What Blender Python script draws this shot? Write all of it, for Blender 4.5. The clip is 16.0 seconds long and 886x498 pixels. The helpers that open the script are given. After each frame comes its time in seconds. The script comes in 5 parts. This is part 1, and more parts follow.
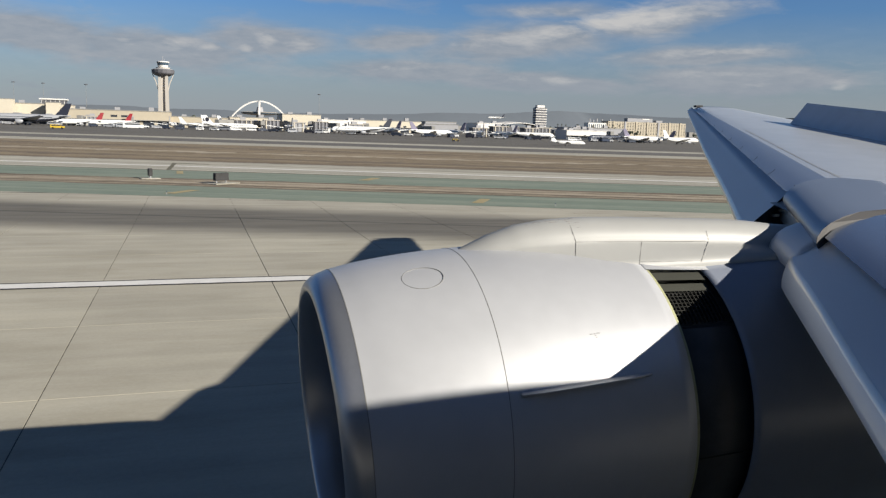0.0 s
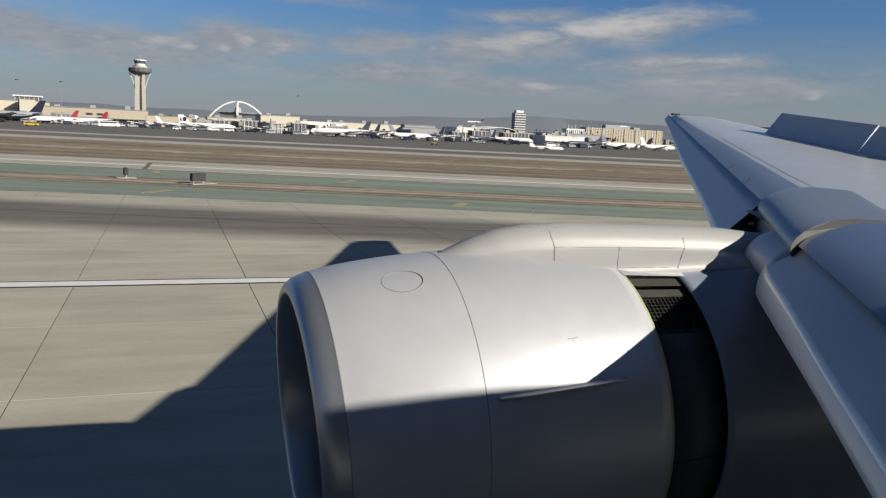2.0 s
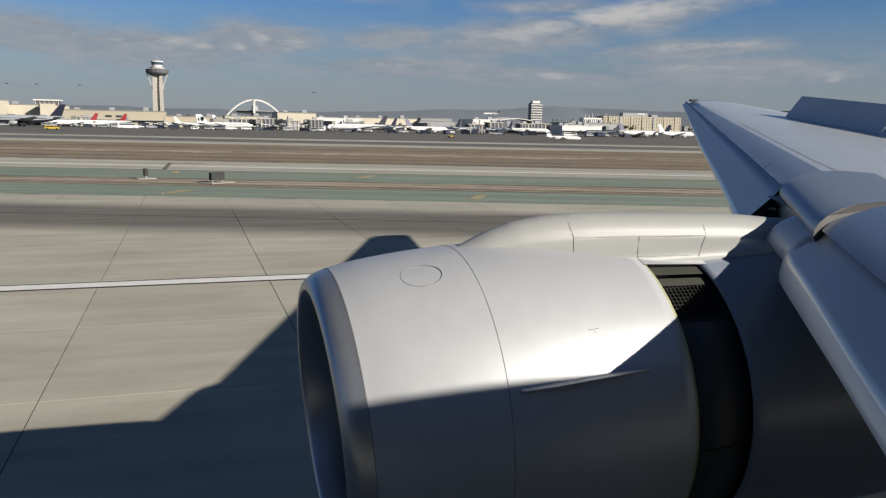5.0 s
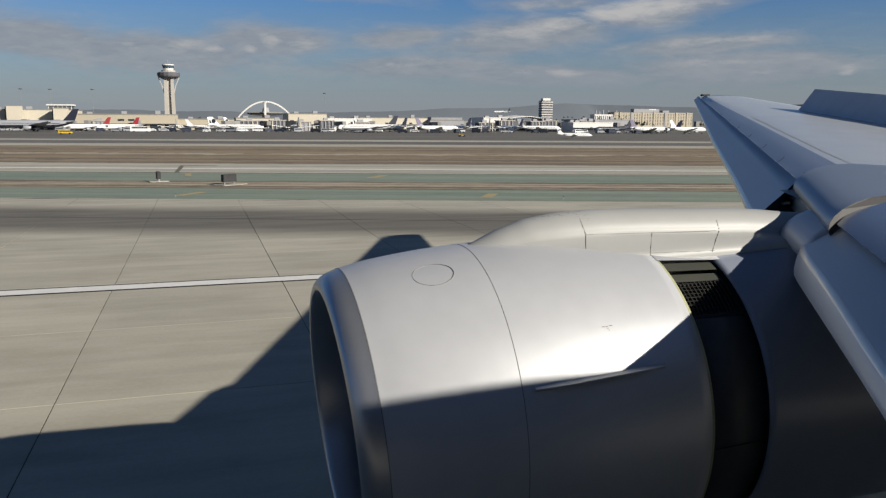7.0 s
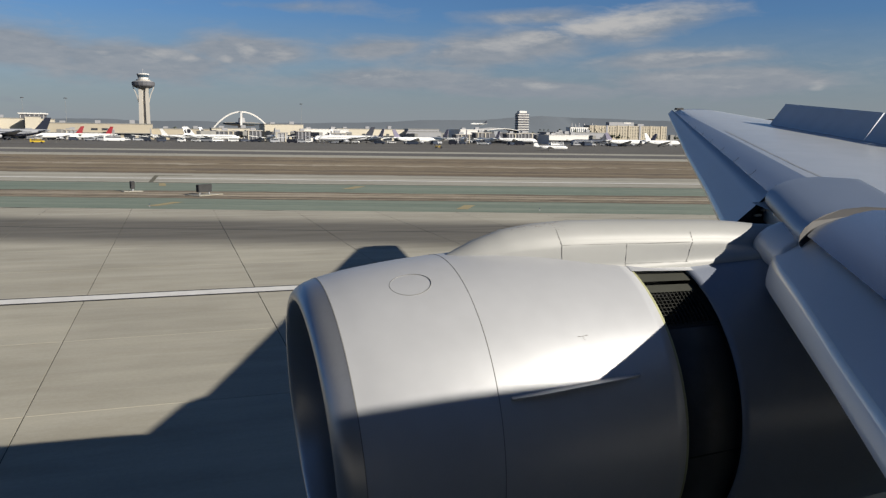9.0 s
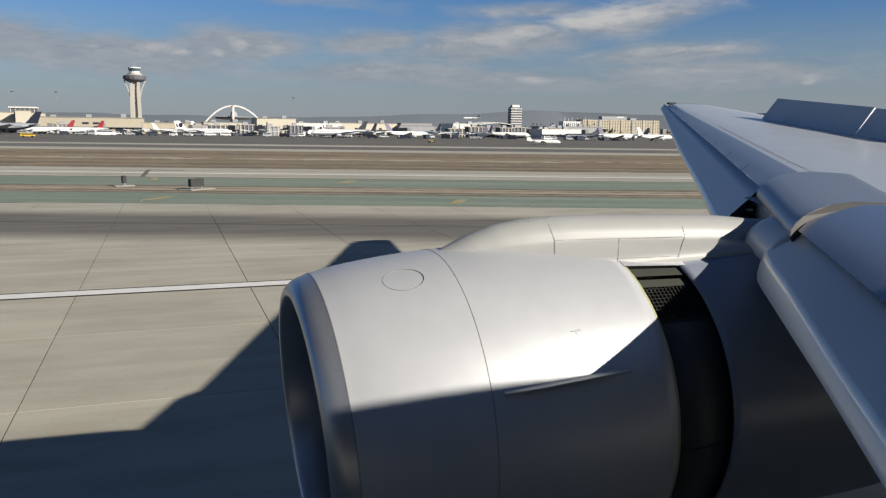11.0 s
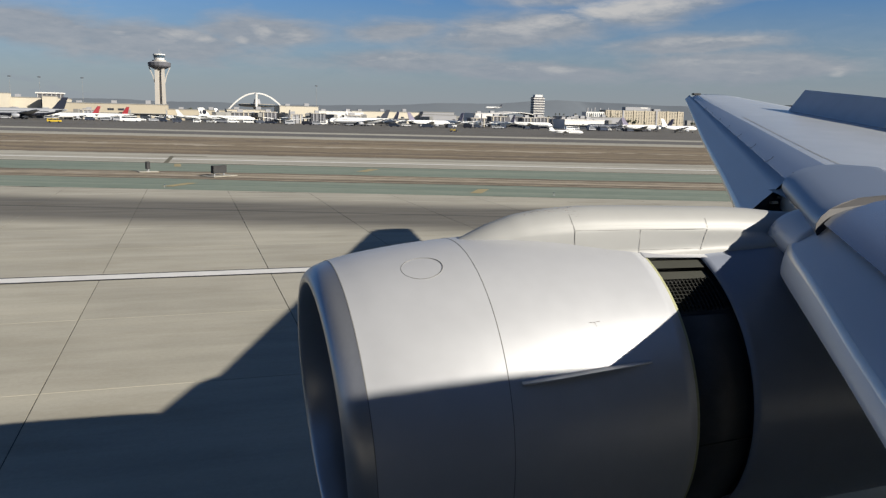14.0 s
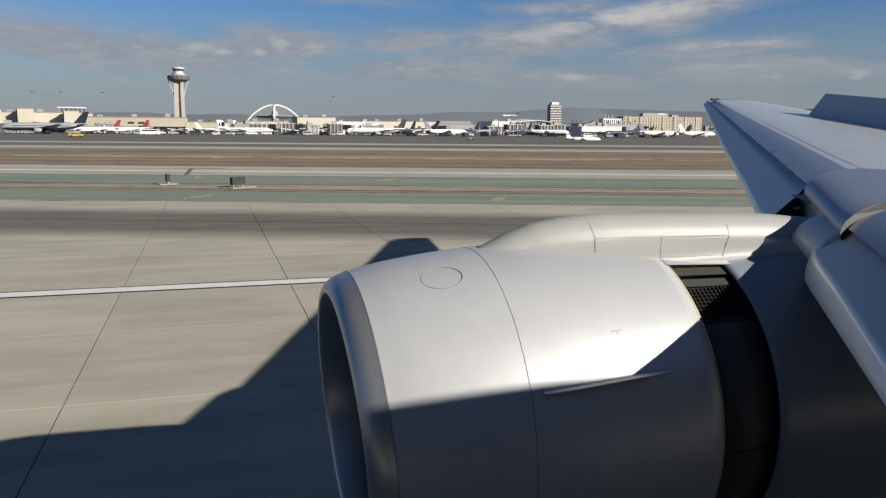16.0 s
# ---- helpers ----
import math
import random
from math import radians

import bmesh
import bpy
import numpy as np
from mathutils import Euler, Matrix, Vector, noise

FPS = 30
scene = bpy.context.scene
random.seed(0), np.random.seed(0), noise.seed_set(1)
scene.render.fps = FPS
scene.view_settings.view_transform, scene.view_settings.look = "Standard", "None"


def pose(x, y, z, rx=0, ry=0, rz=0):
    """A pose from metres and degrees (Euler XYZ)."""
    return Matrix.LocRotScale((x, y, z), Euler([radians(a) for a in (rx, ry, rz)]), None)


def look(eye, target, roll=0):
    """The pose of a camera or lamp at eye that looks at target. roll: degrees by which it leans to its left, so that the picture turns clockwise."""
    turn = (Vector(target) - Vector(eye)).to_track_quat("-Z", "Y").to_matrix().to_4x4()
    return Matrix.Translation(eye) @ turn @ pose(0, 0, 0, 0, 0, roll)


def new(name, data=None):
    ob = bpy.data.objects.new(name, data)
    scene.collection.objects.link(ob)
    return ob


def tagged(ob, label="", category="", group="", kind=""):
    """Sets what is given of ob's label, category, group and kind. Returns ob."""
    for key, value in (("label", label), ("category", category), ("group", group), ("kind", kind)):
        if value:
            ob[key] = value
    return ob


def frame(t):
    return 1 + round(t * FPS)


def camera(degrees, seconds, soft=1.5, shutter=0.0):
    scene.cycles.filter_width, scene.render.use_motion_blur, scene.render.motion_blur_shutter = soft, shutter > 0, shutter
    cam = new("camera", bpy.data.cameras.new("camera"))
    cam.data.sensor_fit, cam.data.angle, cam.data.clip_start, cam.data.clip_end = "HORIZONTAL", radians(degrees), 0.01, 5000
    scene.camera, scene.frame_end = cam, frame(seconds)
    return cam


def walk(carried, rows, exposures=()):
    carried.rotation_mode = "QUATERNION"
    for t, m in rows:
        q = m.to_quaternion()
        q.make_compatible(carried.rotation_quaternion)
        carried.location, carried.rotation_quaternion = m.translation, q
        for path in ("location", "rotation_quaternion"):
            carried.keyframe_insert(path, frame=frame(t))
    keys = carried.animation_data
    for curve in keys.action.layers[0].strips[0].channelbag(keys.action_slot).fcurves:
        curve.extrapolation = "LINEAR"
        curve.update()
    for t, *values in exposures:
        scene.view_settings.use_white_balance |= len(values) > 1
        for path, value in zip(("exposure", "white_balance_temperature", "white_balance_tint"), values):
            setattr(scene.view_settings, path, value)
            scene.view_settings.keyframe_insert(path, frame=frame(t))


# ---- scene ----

# ======== camera and walk: a hand-held camera at a cabin window of an airliner on the runway ========
AIR = pose(0, 0, 5.7) @ pose(0, 0, 0, -1.009) @ pose(0, 0, 0, 0, -1.755)
ROWS = [
    (0, 0.009, 0.013, 0.000, -17.516, -8.279, 0.275),
    (0.5, 0.000, 0.001, 0.011, -17.900, -7.736, 0.132),
    (1, -0.013, 0.006, -0.003, -18.305, -7.460, -0.290),
    (1.5, -0.012, -0.012, -0.005, -18.643, -7.233, -0.484),
    (2, -0.023, -0.011, 0.006, -19.024, -8.015, -0.632),
    (2.5, -0.023, -0.021, -0.004, -19.332, -8.598, -0.987),
    (3, -0.017, -0.019, 0.009, -19.449, -8.928, -0.784),
    (3.5, -0.012, -0.021, -0.003, -19.216, -8.648, -0.300),
    (4, -0.018, -0.016, 0.009, -18.624, -8.476, 0.143),
    (6.5, 0.008, 0.026, 0.005, -17.184, -8.632, 1.596),
    (7, 0.003, 0.023, 0.003, -17.077, -8.578, 1.740),
    (7.5, 0.008, 0.011, 0.001, -17.054, -8.348, 1.550),
    (8, -0.004, 0.007, 0.006, -17.828, -8.046, 1.444),
    (8.5, -0.014, -0.002, -0.006, -18.456, -7.740, 1.327),
    (11, -0.016, -0.013, 0.005, -19.252, -8.222, 1.320),
    (11.5, -0.032, -0.016, -0.004, -18.955, -7.991, 0.255),
    (12, -0.011, -0.009, -0.004, -19.322, -7.722, 3.210),
    (12.5, 0.000, 0.009, 0.002, -18.492, -8.529, 2.593),
    (13, 0.000, 0.010, -0.013, -17.882, -8.710, 1.172),
    (13.5, 0.001, 0.006, 0.001, -17.770, -8.848, 0.972),
    (14, 0.007, 0.014, -0.007, -17.674, -8.957, 0.785),
    (14.5, 0.003, 0.007, -0.005, -17.339, -8.930, 0.293),
    (15, -0.007, 0.012, -0.009, -17.174, -8.546, 0.513),
    (15.5, -0.002, 0.022, -0.004, -17.035, -8.381, 1.032),
    (16, -0.000, 0.040, -0.002, -16.469, -8.301, 1.573),
]
cam = camera(58.5, 16.0, soft=1.3)
EXPOSURES = [(0, 0.66), (1, 0.58), (2, 0.50), (4, 0.54), (6.5, 0.44), (8.5, 0.44), (11, 0.58), (12, 0.64), (13, 0.60), (15.5, 0.60), (16, 0.54)]
walk(cam, [(t, AIR @ pose(x, y, z, 90 + pitch, roll, yaw)) for t, x, y, z, yaw, pitch, roll in ROWS], EXPOSURES)

# ======== world, sun, exposure ========
SUN_WAY = Vector((-0.96, 1.0, -0.62)).normalized()


def make_world():
    w = bpy.data.worlds.new("sky")
    scene.world = w
    w.use_nodes = True
    nt = w.node_tree
    nt.nodes.clear()
    N = nt.nodes.new
    L = nt.links.new
    out, bg = N("ShaderNodeOutputWorld"), N("ShaderNodeBackground")
    sky = N("ShaderNodeTexSky")
    sky.sky_type, sky.sun_disc = "NISHITA", False
    sky.sun_elevation = math.asin(-SUN_WAY.z)
    sky.sun_rotation = math.atan2(-SUN_WAY.x, -SUN_WAY.y)
    sky.air_density, sky.dust_density, sky.ozone_density = 1.0, 0.15, 4.5
    tc, sep = N("ShaderNodeTexCoord"), N("ShaderNodeSeparateXYZ")
    L(tc.outputs["Generated"], sep.inputs[0])

    def m(op, a, b=None, clamp=False):
        n = N("ShaderNodeMath")
        n.operation, n.use_clamp = op, clamp
        for i, v in enumerate((a, b)):
            if v is None:
                continue
            if isinstance(v, (int, float)):
                n.inputs[i].default_value = v
            else:
                L(v, n.inputs[i])
        return n.outputs[0]

    az = m("ARCTAN2", sep.outputs[0], sep.outputs[1])
    el = m("ARCSINE", sep.outputs[2])
    comb = N("ShaderNodeCombineXYZ")
    L(az, comb.inputs[0])
    L(m("MULTIPLY", el, 3.6), comb.inputs[1])
    # cloud texture: broad billows and fine wisps, drawn out sideways
    def texture(scale, detail, rough, bend):
        n = N("ShaderNodeTexNoise")
        n.inputs["Scale"].default_value, n.inputs["Detail"].default_value = scale, detail
        n.inputs["Roughness"].default_value, n.inputs["Distortion"].default_value = rough, bend
        L(comb.outputs[0], n.inputs["Vector"])
        return n.outputs["Fac"]

    fine, broad, puff = texture(14.0, 8.0, 0.58, 0.6), texture(6.0, 6.0, 0.55, 0.3), texture(46.0, 4.0, 0.6, 0.2)
    high = m("SUBTRACT", 1.0, m("MULTIPLY", m("SUBTRACT", el, 0.16), 4.0), True)
    # thin veil that thickens towards the horizon
    veil = m("SUBTRACT", 1.0, m("MULTIPLY", el, 7.2), True)

    def masks(rows):
        total = None
        for a0, e0, wa, we, tilt, weight in rows:
            da = m("SUBTRACT", az, a0)
            de = m("SUBTRACT", m("SUBTRACT", el, e0), m("MULTIPLY", da, tilt))
            da, de = m("DIVIDE", da, wa), m("DIVIDE", de, we)
            r2 = m("ADD", m("MULTIPLY", da, da), m("MULTIPLY", de, de))
            blob = m("MULTIPLY", m("POWER", 2.718, m("MULTIPLY", r2, -1.0)), weight)
            total = blob if total is None else m("MAXIMUM", total, blob)
        return total

    # azimuth, elevation, half width, half height, tilt, weight
    banks = masks([(-0.16, 0.090, 0.10, 0.022, -0.05, 0.9), (-0.04, 0.082, 0.16, 0.022, 0.0, 0.75), (0.085, 0.098, 0.080, 0.020, 0.0, 0.95), (0.25, 0.104, 0.07, 0.013, 0.08, 0.75), (0.25, 0.068, 0.13, 0.014, 0.0, 0.75),
                   (0.40, 0.108, 0.12, 0.022, 0.10, 0.95), (0.56, 0.132, 0.10, 0.018, 0.12, 1.0), (0.44, 0.143, 0.09, 0.011, 0.0, 0.8), (0.61, 0.092, 0.11, 0.011, 0.05, 0.8), (0.66, 0.066, 0.13, 0.018, 0.0, 0.8),
                   (0.42, 0.060, 0.12, 0.012, 0.0, 0.7), (0.14, 0.150, 0.08, 0.007, 0.0, 0.5), (-0.6, 0.13, 0.3, 0.03, 0.0, 0.8), (1.4, 0.14, 0.3, 0.03, 0.0, 0.8)])
    bright = masks([(0.545, 0.136, 0.105, 0.017, 0.10, 1.15), (0.44, 0.117, 0.095, 0.013, 0.13, 0.9), (0.43, 0.142, 0.07, 0.007, 0.0, 0.55), (0.34, 0.104, 0.05, 0.010, 0.1, 0.5), (0.62, 0.096, 0.085, 0.006, 0.05, 0.75), (0.62, 0.073, 0.07, 0.005, 0.0, 0.5),
                    (-0.070, 0.088, 0.016, 0.006, 0.0, 0.7), (-0.010, 0.089, 0.026, 0.009, 0.0, 0.8), (0.026, 0.086, 0.018, 0.006, 0.0, 0.85), (0.088, 0.097, 0.018, 0.010, 0.0, 0.9), (0.066, 0.087, 0.012, 0.006, 0.0, 0.8), (0.125, 0.094, 0.026, 0.010, 0.0, 0.6),
                    (0.235, 0.071, 0.05, 0.005, 0.05, 0.6), (0.283, 0.073, 0.02, 0.006, 0.0, 0.7), (0.447, 0.062, 0.026, 0.006, 0.0, 0.8), (0.393, 0.063, 0.02, 0.005, 0.0, 0.7), (0.761, 0.057, 0.012, 0.010, 0.0, 0.7), (0.68, 0.059, 0.03, 0.006, 0.0, 0.5)])
    body = m("MULTIPLY", m("ADD", m("SUBTRACT", m("ADD", m("MULTIPLY", broad, 0.6), m("MULTIPLY", fine, 0.55)), 0.66), m("MULTIPLY", banks, 0.75)), 2.2, True)
    dens = m("ADD", m("MULTIPLY", veil, 0.95), m("MULTIPLY", m("MULTIPLY", body, high), 0.88), True)
    dens = m("MULTIPLY", dens, 0.92)
    crisp = m("ADD", m("SUBTRACT", m("ADD", m("MULTIPLY", fine, 0.8), m("MULTIPLY", puff, 0.45)), 0.78), m("MULTIPLY", bright, 0.45))
    crisp = m("MULTIPLY", m("MULTIPLY", crisp, 2.4, True), m("MULTIPLY", bright, 1.2, True))
    crisp = m("MULTIPLY", crisp, 0.9)
    deep = N("ShaderNodeMixRGB")
    deep.blend_type = "MULTIPLY"
    L(m("MULTIPLY", el, 7.0, True), deep.inputs[0])
    L(sky.outputs[0], deep.inputs[1])
    deep.inputs[2].default_value = (0.90, 1.14, 1.46, 1)
    zenith = N("ShaderNodeMixRGB")
    zenith.blend_type = "MULTIPLY"
    L(m("MULTIPLY", m("SUBTRACT", el, 0.2), 1.5, True), zenith.inputs[0])
    L(deep.outputs[0], zenith.inputs[1])
    zenith.inputs[2].default_value = (0.58, 0.53, 0.48, 1)
    thin = N("ShaderNodeMixRGB")
    L(m("MULTIPLY", m("MULTIPLY", m("SUBTRACT", el, 0.2), 2.5, True), 0.12), thin.inputs[0])
    L(zenith.outputs[0], thin.inputs[1])
    thin.inputs[2].default_value = (1.45, 1.5, 1.65, 1)
    grey, white = N("ShaderNodeMixRGB"), N("ShaderNodeMixRGB")
    L(dens, grey.inputs[0])
    L(thin.outputs[0], grey.inputs[1])
    tone = N("ShaderNodeMixRGB")
    L(m("MULTIPLY", m("SUBTRACT", m("ADD", m("MULTIPLY", fine, 0.6), m("MULTIPLY", puff, 0.4)), 0.38), 4.0, True), tone.inputs[0])
    tone.inputs[1].default_value, tone.inputs[2].default_value = (4.8, 5.4, 6.25, 1), (6.2, 6.55, 7.15, 1)
    lumps = N("ShaderNodeMixRGB")
    L(m("MULTIPLY", m("SUBTRACT", el, 0.035), 28.0, True), lumps.inputs[0])
    lumps.inputs[1].default_value = (4.9, 5.5, 6.45, 1)
    L(tone.outputs[0], lumps.inputs[2])
    L(lumps.outputs[0], grey.inputs[2])
    L(crisp, white.inputs[0])
    L(grey.outputs[0], white.inputs[1])
    white.inputs[2].default_value = (9.5, 9.4, 9.3, 1)
    L(white.outputs[0], bg.inputs[0])
    bg.inputs[1].default_value = 0.0375
    L(bg.outputs[0], out.inputs[0])


make_world()
sun = new("sun", bpy.data.lights.new("sun", "SUN"))
sun.data.energy, sun.data.angle, sun.data.color = 5.0, radians(0.53), (1.0, 0.935, 0.83)
sun.matrix_world = look((0, 0, 60), Vector((0, 0, 60)) + SUN_WAY)

# ======== materials ========


class Mat:
    """A small helper round a Principled material."""

    def __init__(self, name, color, rough=0.6, metal=0.0, **more):
        self.m = bpy.data.materials.new(name)
        self.m.use_nodes = True
        self.nt = self.m.node_tree
        self.b = self.nt.nodes["Principled BSDF"]
        self.b.inputs["Base Color"].default_value = (*color, 1)
        self.b.inputs["Roughness"].default_value = rough
        self.b.inputs["Metallic"].default_value = metal
        for k, v in more.items():
            self.b.inputs[k.replace("_", " ")].default_value = v
        self.color = color

    def node(self, kind, **inputs):
        n = self.nt.nodes.new(kind)
        for k, v in inputs.items():
            n.inputs[k.replace("_", " ")].default_value = v
        return n

    def link(self, a, b):
        self.nt.links.new(a, b)

    def coords(self, scale=(1, 1, 1), rot=0.0, world=True):
        if world:
            src = self.node("ShaderNodeNewGeometry").outputs["Position"]
        else:
            src = self.node("ShaderNodeTexCoord").outputs["Object"]
        mp = self.nt.nodes.new("ShaderNodeMapping")
        mp.inputs["Scale"].default_value = scale
        mp.inputs["Rotation"].default_value = (0, 0, rot)
        self.link(src, mp.inputs[0])
        return mp.outputs[0]

    def noise(self, vec, scale, detail=4.0, rough=0.55):
        n = self.node("ShaderNodeTexNoise", Scale=scale, Detail=detail, Roughness=rough)
        self.link(vec, n.inputs["Vector"])
        return n.outputs["Fac"]

    def ramp(self, fac, stops):
        r = self.nt.nodes.new("ShaderNodeValToRGB")
        el = r.color_ramp.elements
        while len(el) < len(stops):
            el.new(0.5)
        for e, (p, c) in zip(el, stops):
            e.position = p
            e.color = (*c, 1) if len(c) == 3 else c
        self.link(fac, r.inputs[0])
        return r.outputs[0]

    def mix(self, fac, a, b, mode="MIX"):
        n = self.nt.nodes.new("ShaderNodeMixRGB")
        n.blend_type = mode
        for i, v in enumerate((fac, a, b)):
            if isinstance(v, (int, float)):
                n.inputs[i].default_value = v
            elif isinstance(v, tuple):
                n.inputs[i].default_value = (*v, 1)
            else:
                self.link(v, n.inputs[i])
        return n.outputs[0]

    def math(self, op, a, b, clamp=False):
        n = self.nt.nodes.new("ShaderNodeMath")
        n.operation, n.use_clamp = op, clamp
        for i, v in enumerate((a, b)):
            if isinstance(v, (int, float)):
                n.inputs[i].default_value = v
            else:
                self.link(v, n.inputs[i])
        return n.outputs[0]

    def paint(self, socket):
        self.link(socket, self.b.inputs["Base Color"])

    def rough(self, socket):
        self.link(socket, self.b.inputs["Roughness"])

    def bump(self, fac, strength=0.2, dist=0.01):
        n = self.node("ShaderNodeBump", Strength=strength, Distance=dist)
        self.link(fac, n.inputs["Height"])
        self.link(n.outputs[0], self.b.inputs["Normal"])


def varied(name, color, rough=0.6, metal=0.0, scale=2.0, amount=0.12, fine=40.0, bump=0.0, world=False, gloss=0.18, **more):
    """Colour that varies at two scales, with a little uneven gloss."""
    k = Mat(name, color, rough, metal, **more)
    vec = k.coords(world=world)
    big, small = k.noise(vec, scale), k.noise(vec, fine, 3.0)
    both = k.math("ADD", k.math("MULTIPLY", big, 0.65), k.math("MULTIPLY", small, 0.35))
    lo = tuple(c * (1 - amount) for c in color)
    hi = tuple(min(1, c * (1 + amount)) for c in color)
    k.paint(k.ramp(both, [(0.3, lo), (0.7, hi)]))
    k.rough(k.math("ADD", k.math("MULTIPLY", small, gloss), rough - gloss / 2, True))
    if bump:
        k.bump(small, bump)
    return k.m


M = {}
M["cowl"] = varied("grey_cowl_paint", (0.490, 0.498, 0.512), 0.42, 0.27, 0.8, 0.05, 5.0, gloss=0.05)
M["pylon"] = varied("pylon_paint", (0.335, 0.336, 0.322), 0.50, 0.0, 0.8, 0.04, 6.0, gloss=0.05)
M["nose"] = varied("shaded_bare_nose_metal", (0.30, 0.335, 0.40), 0.26, 0.80, 0.4, 0.04, 1.2, gloss=0.04)
M["nose_shade"] = varied("shade_darkened_nose_metal", (0.37, 0.40, 0.45), 0.30, 0.65, 0.4, 0.04, 1.2, gloss=0.04)
M["lip"] = varied("bare_lip_metal", (0.40, 0.41, 0.43), 0.34, 0.70, 2.0, 0.06, 30.0)
M["wing"] = varied("wing_grey_paint", (0.57, 0.585, 0.58), 0.26, 0.30, 0.3, 0.04, 1.5, gloss=0.05)
# fixed nose: fuselage shade put into a darker blue-grey than the wing
M["fixed"] = varied("shade_darkened_nose_paint", (0.27, 0.295, 0.335), 0.32, 0.55, 0.5, 0.04, 2.0, gloss=0.04)
M["slat"] = varied("slat_metal", (0.68, 0.69, 0.70), 0.42, 0.20, 0.3, 0.04, 1.0, gloss=0.04)
M["slat_edge"] = varied("worn_slat_edge", (0.88, 0.82, 0.72), 0.34, 0.80, 1.5, 0.10, 7.0, gloss=0.04)
# near-black for shade in slots and openings, also for seams and dark housings
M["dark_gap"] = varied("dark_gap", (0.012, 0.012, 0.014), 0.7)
M["cascade"] = varied("black_cascade", (0.050, 0.050, 0.052), 0.55, 0.0, 4.0, 0.3)
M["vane"] = varied("cascade_vane", (0.030, 0.030, 0.027), 0.8, 0.0, 4.0, 0.2, Specular_IOR_Level=0.2)
M["olive"] = varied("olive_grey_liner", (0.050, 0.051, 0.042), 0.75, 0.0, 3.0, 0.15, Specular_IOR_Level=0.2)
M["seal"] = varied("yellow_green_seal", (0.33, 0.335, 0.19), 0.55, 0.0, 6.0, 0.2)
M["composite"] = varied("grey_composite", (0.235, 0.26, 0.315), 0.34, 0.08, 0.8, 0.06, 5.0, gloss=0.05)
M["line"] = varied("panel_line", (0.20, 0.20, 0.19), 0.7)
M["scuff"] = varied("scuffed_paint", (0.20, 0.19, 0.18), 0.7)
M["rub"] = varied("shade_darkened_rub_strip", (0.072, 0.069, 0.066), 0.75)
# unseen hull coloured dark so it throws little light on the engine
M["hull"] = varied("bounce_cut_hull_paint", (0.10, 0.105, 0.12), 0.4)
M["spoiler"] = varied("spoiler_blue_grey", (0.50, 0.53, 0.57), 0.35, 0.1, 1.5, 0.08)
M["white_paint"] = varied("white_marking_paint", (0.66, 0.65, 0.62), 0.75, 0.0, 1.5, 0.10, 25.0, world=True)
M["black_paint"] = varied("black_marking_paint", (0.03, 0.03, 0.03), 0.8, 0.0, 1.5, 0.3, 25.0, world=True)
M["yellow_paint"] = varied("yellow_marking_paint", (0.33, 0.27, 0.14), 0.75, 0.0, 1.5, 0.2, 25.0, world=True)


def concrete():
    k = Mat("runway_concrete", (0.275, 0.252, 0.216), 0.88)
    vec = k.coords()
    streak = k.coords((0.05, 0.9, 1))
    big, small, st = k.noise(vec, 0.22), k.noise(vec, 9.0, 5.0, 0.7), k.noise(streak, 1.4, 5.0)
    base = k.ramp(big, [(0.3, (0.365, 0.345, 0.276)), (0.7, (0.452, 0.425, 0.343))])
    base = k.mix(0.36, base, k.ramp(st, [(0.3, (0.288, 0.266, 0.210)), (0.72, (0.491, 0.462, 0.375))]))
    base = k.mix(0.17, base, k.ramp(small, [(0.3, (0.144, 0.137, 0.122)), (0.7, (0.396, 0.375, 0.332))]))
    rnd = k.nt.nodes.new("ShaderNodeObjectInfo").outputs["Random"]
    base = k.mix(k.math("MULTIPLY", rnd, 0.14), base, (0.174, 0.162, 0.144))
    # black rubber laid down along the wheel track
    pos = k.node("ShaderNodeSeparateXYZ")
    k.link(k.coords(), pos.inputs[0])
    across = k.math("ADD", pos.outputs[1], k.math("MULTIPLY", pos.outputs[0], 0.34))
    wob = k.math("MULTIPLY", k.math("SUBTRACT", k.noise(streak, 0.5), 0.5), 1.6)
    d = k.math("ABSOLUTE", k.math("SUBTRACT", k.math("ADD", across, wob), 49.0), 0.0)
    track = k.math("MULTIPLY", k.math("SUBTRACT", 1.0, k.math("DIVIDE", d, 8.2)), 1.9, True)
    core = k.math("SUBTRACT", 1.0, k.math("DIVIDE", k.math("ABSOLUTE", k.math("SUBTRACT", across, 49.4), 0.0), 0.35), True)
    track = k.math("MULTIPLY", track, k.math("ADD", k.math("MULTIPLY", st, 0.5), 0.52), True)
    base = k.mix(track, base, (0.050, 0.046, 0.041))
    base = k.mix(k.math("MULTIPLY", core, 0.7), base, (0.028, 0.026, 0.024))
    # dark and pale blotches from old spills and wear
    blot = k.noise(k.coords((0.35, 1.0, 1)), 0.55, 6.0, 0.65)
    base = k.mix(0.55, base, k.ramp(blot, [(0.34, (0.40, 0.39, 0.37)), (0.5, (0.5, 0.5, 0.5)), (0.68, (0.58, 0.575, 0.56))]), "OVERLAY")
    k.paint(base)
    k.bump(small, 0.25, 0.004)
    return k.m


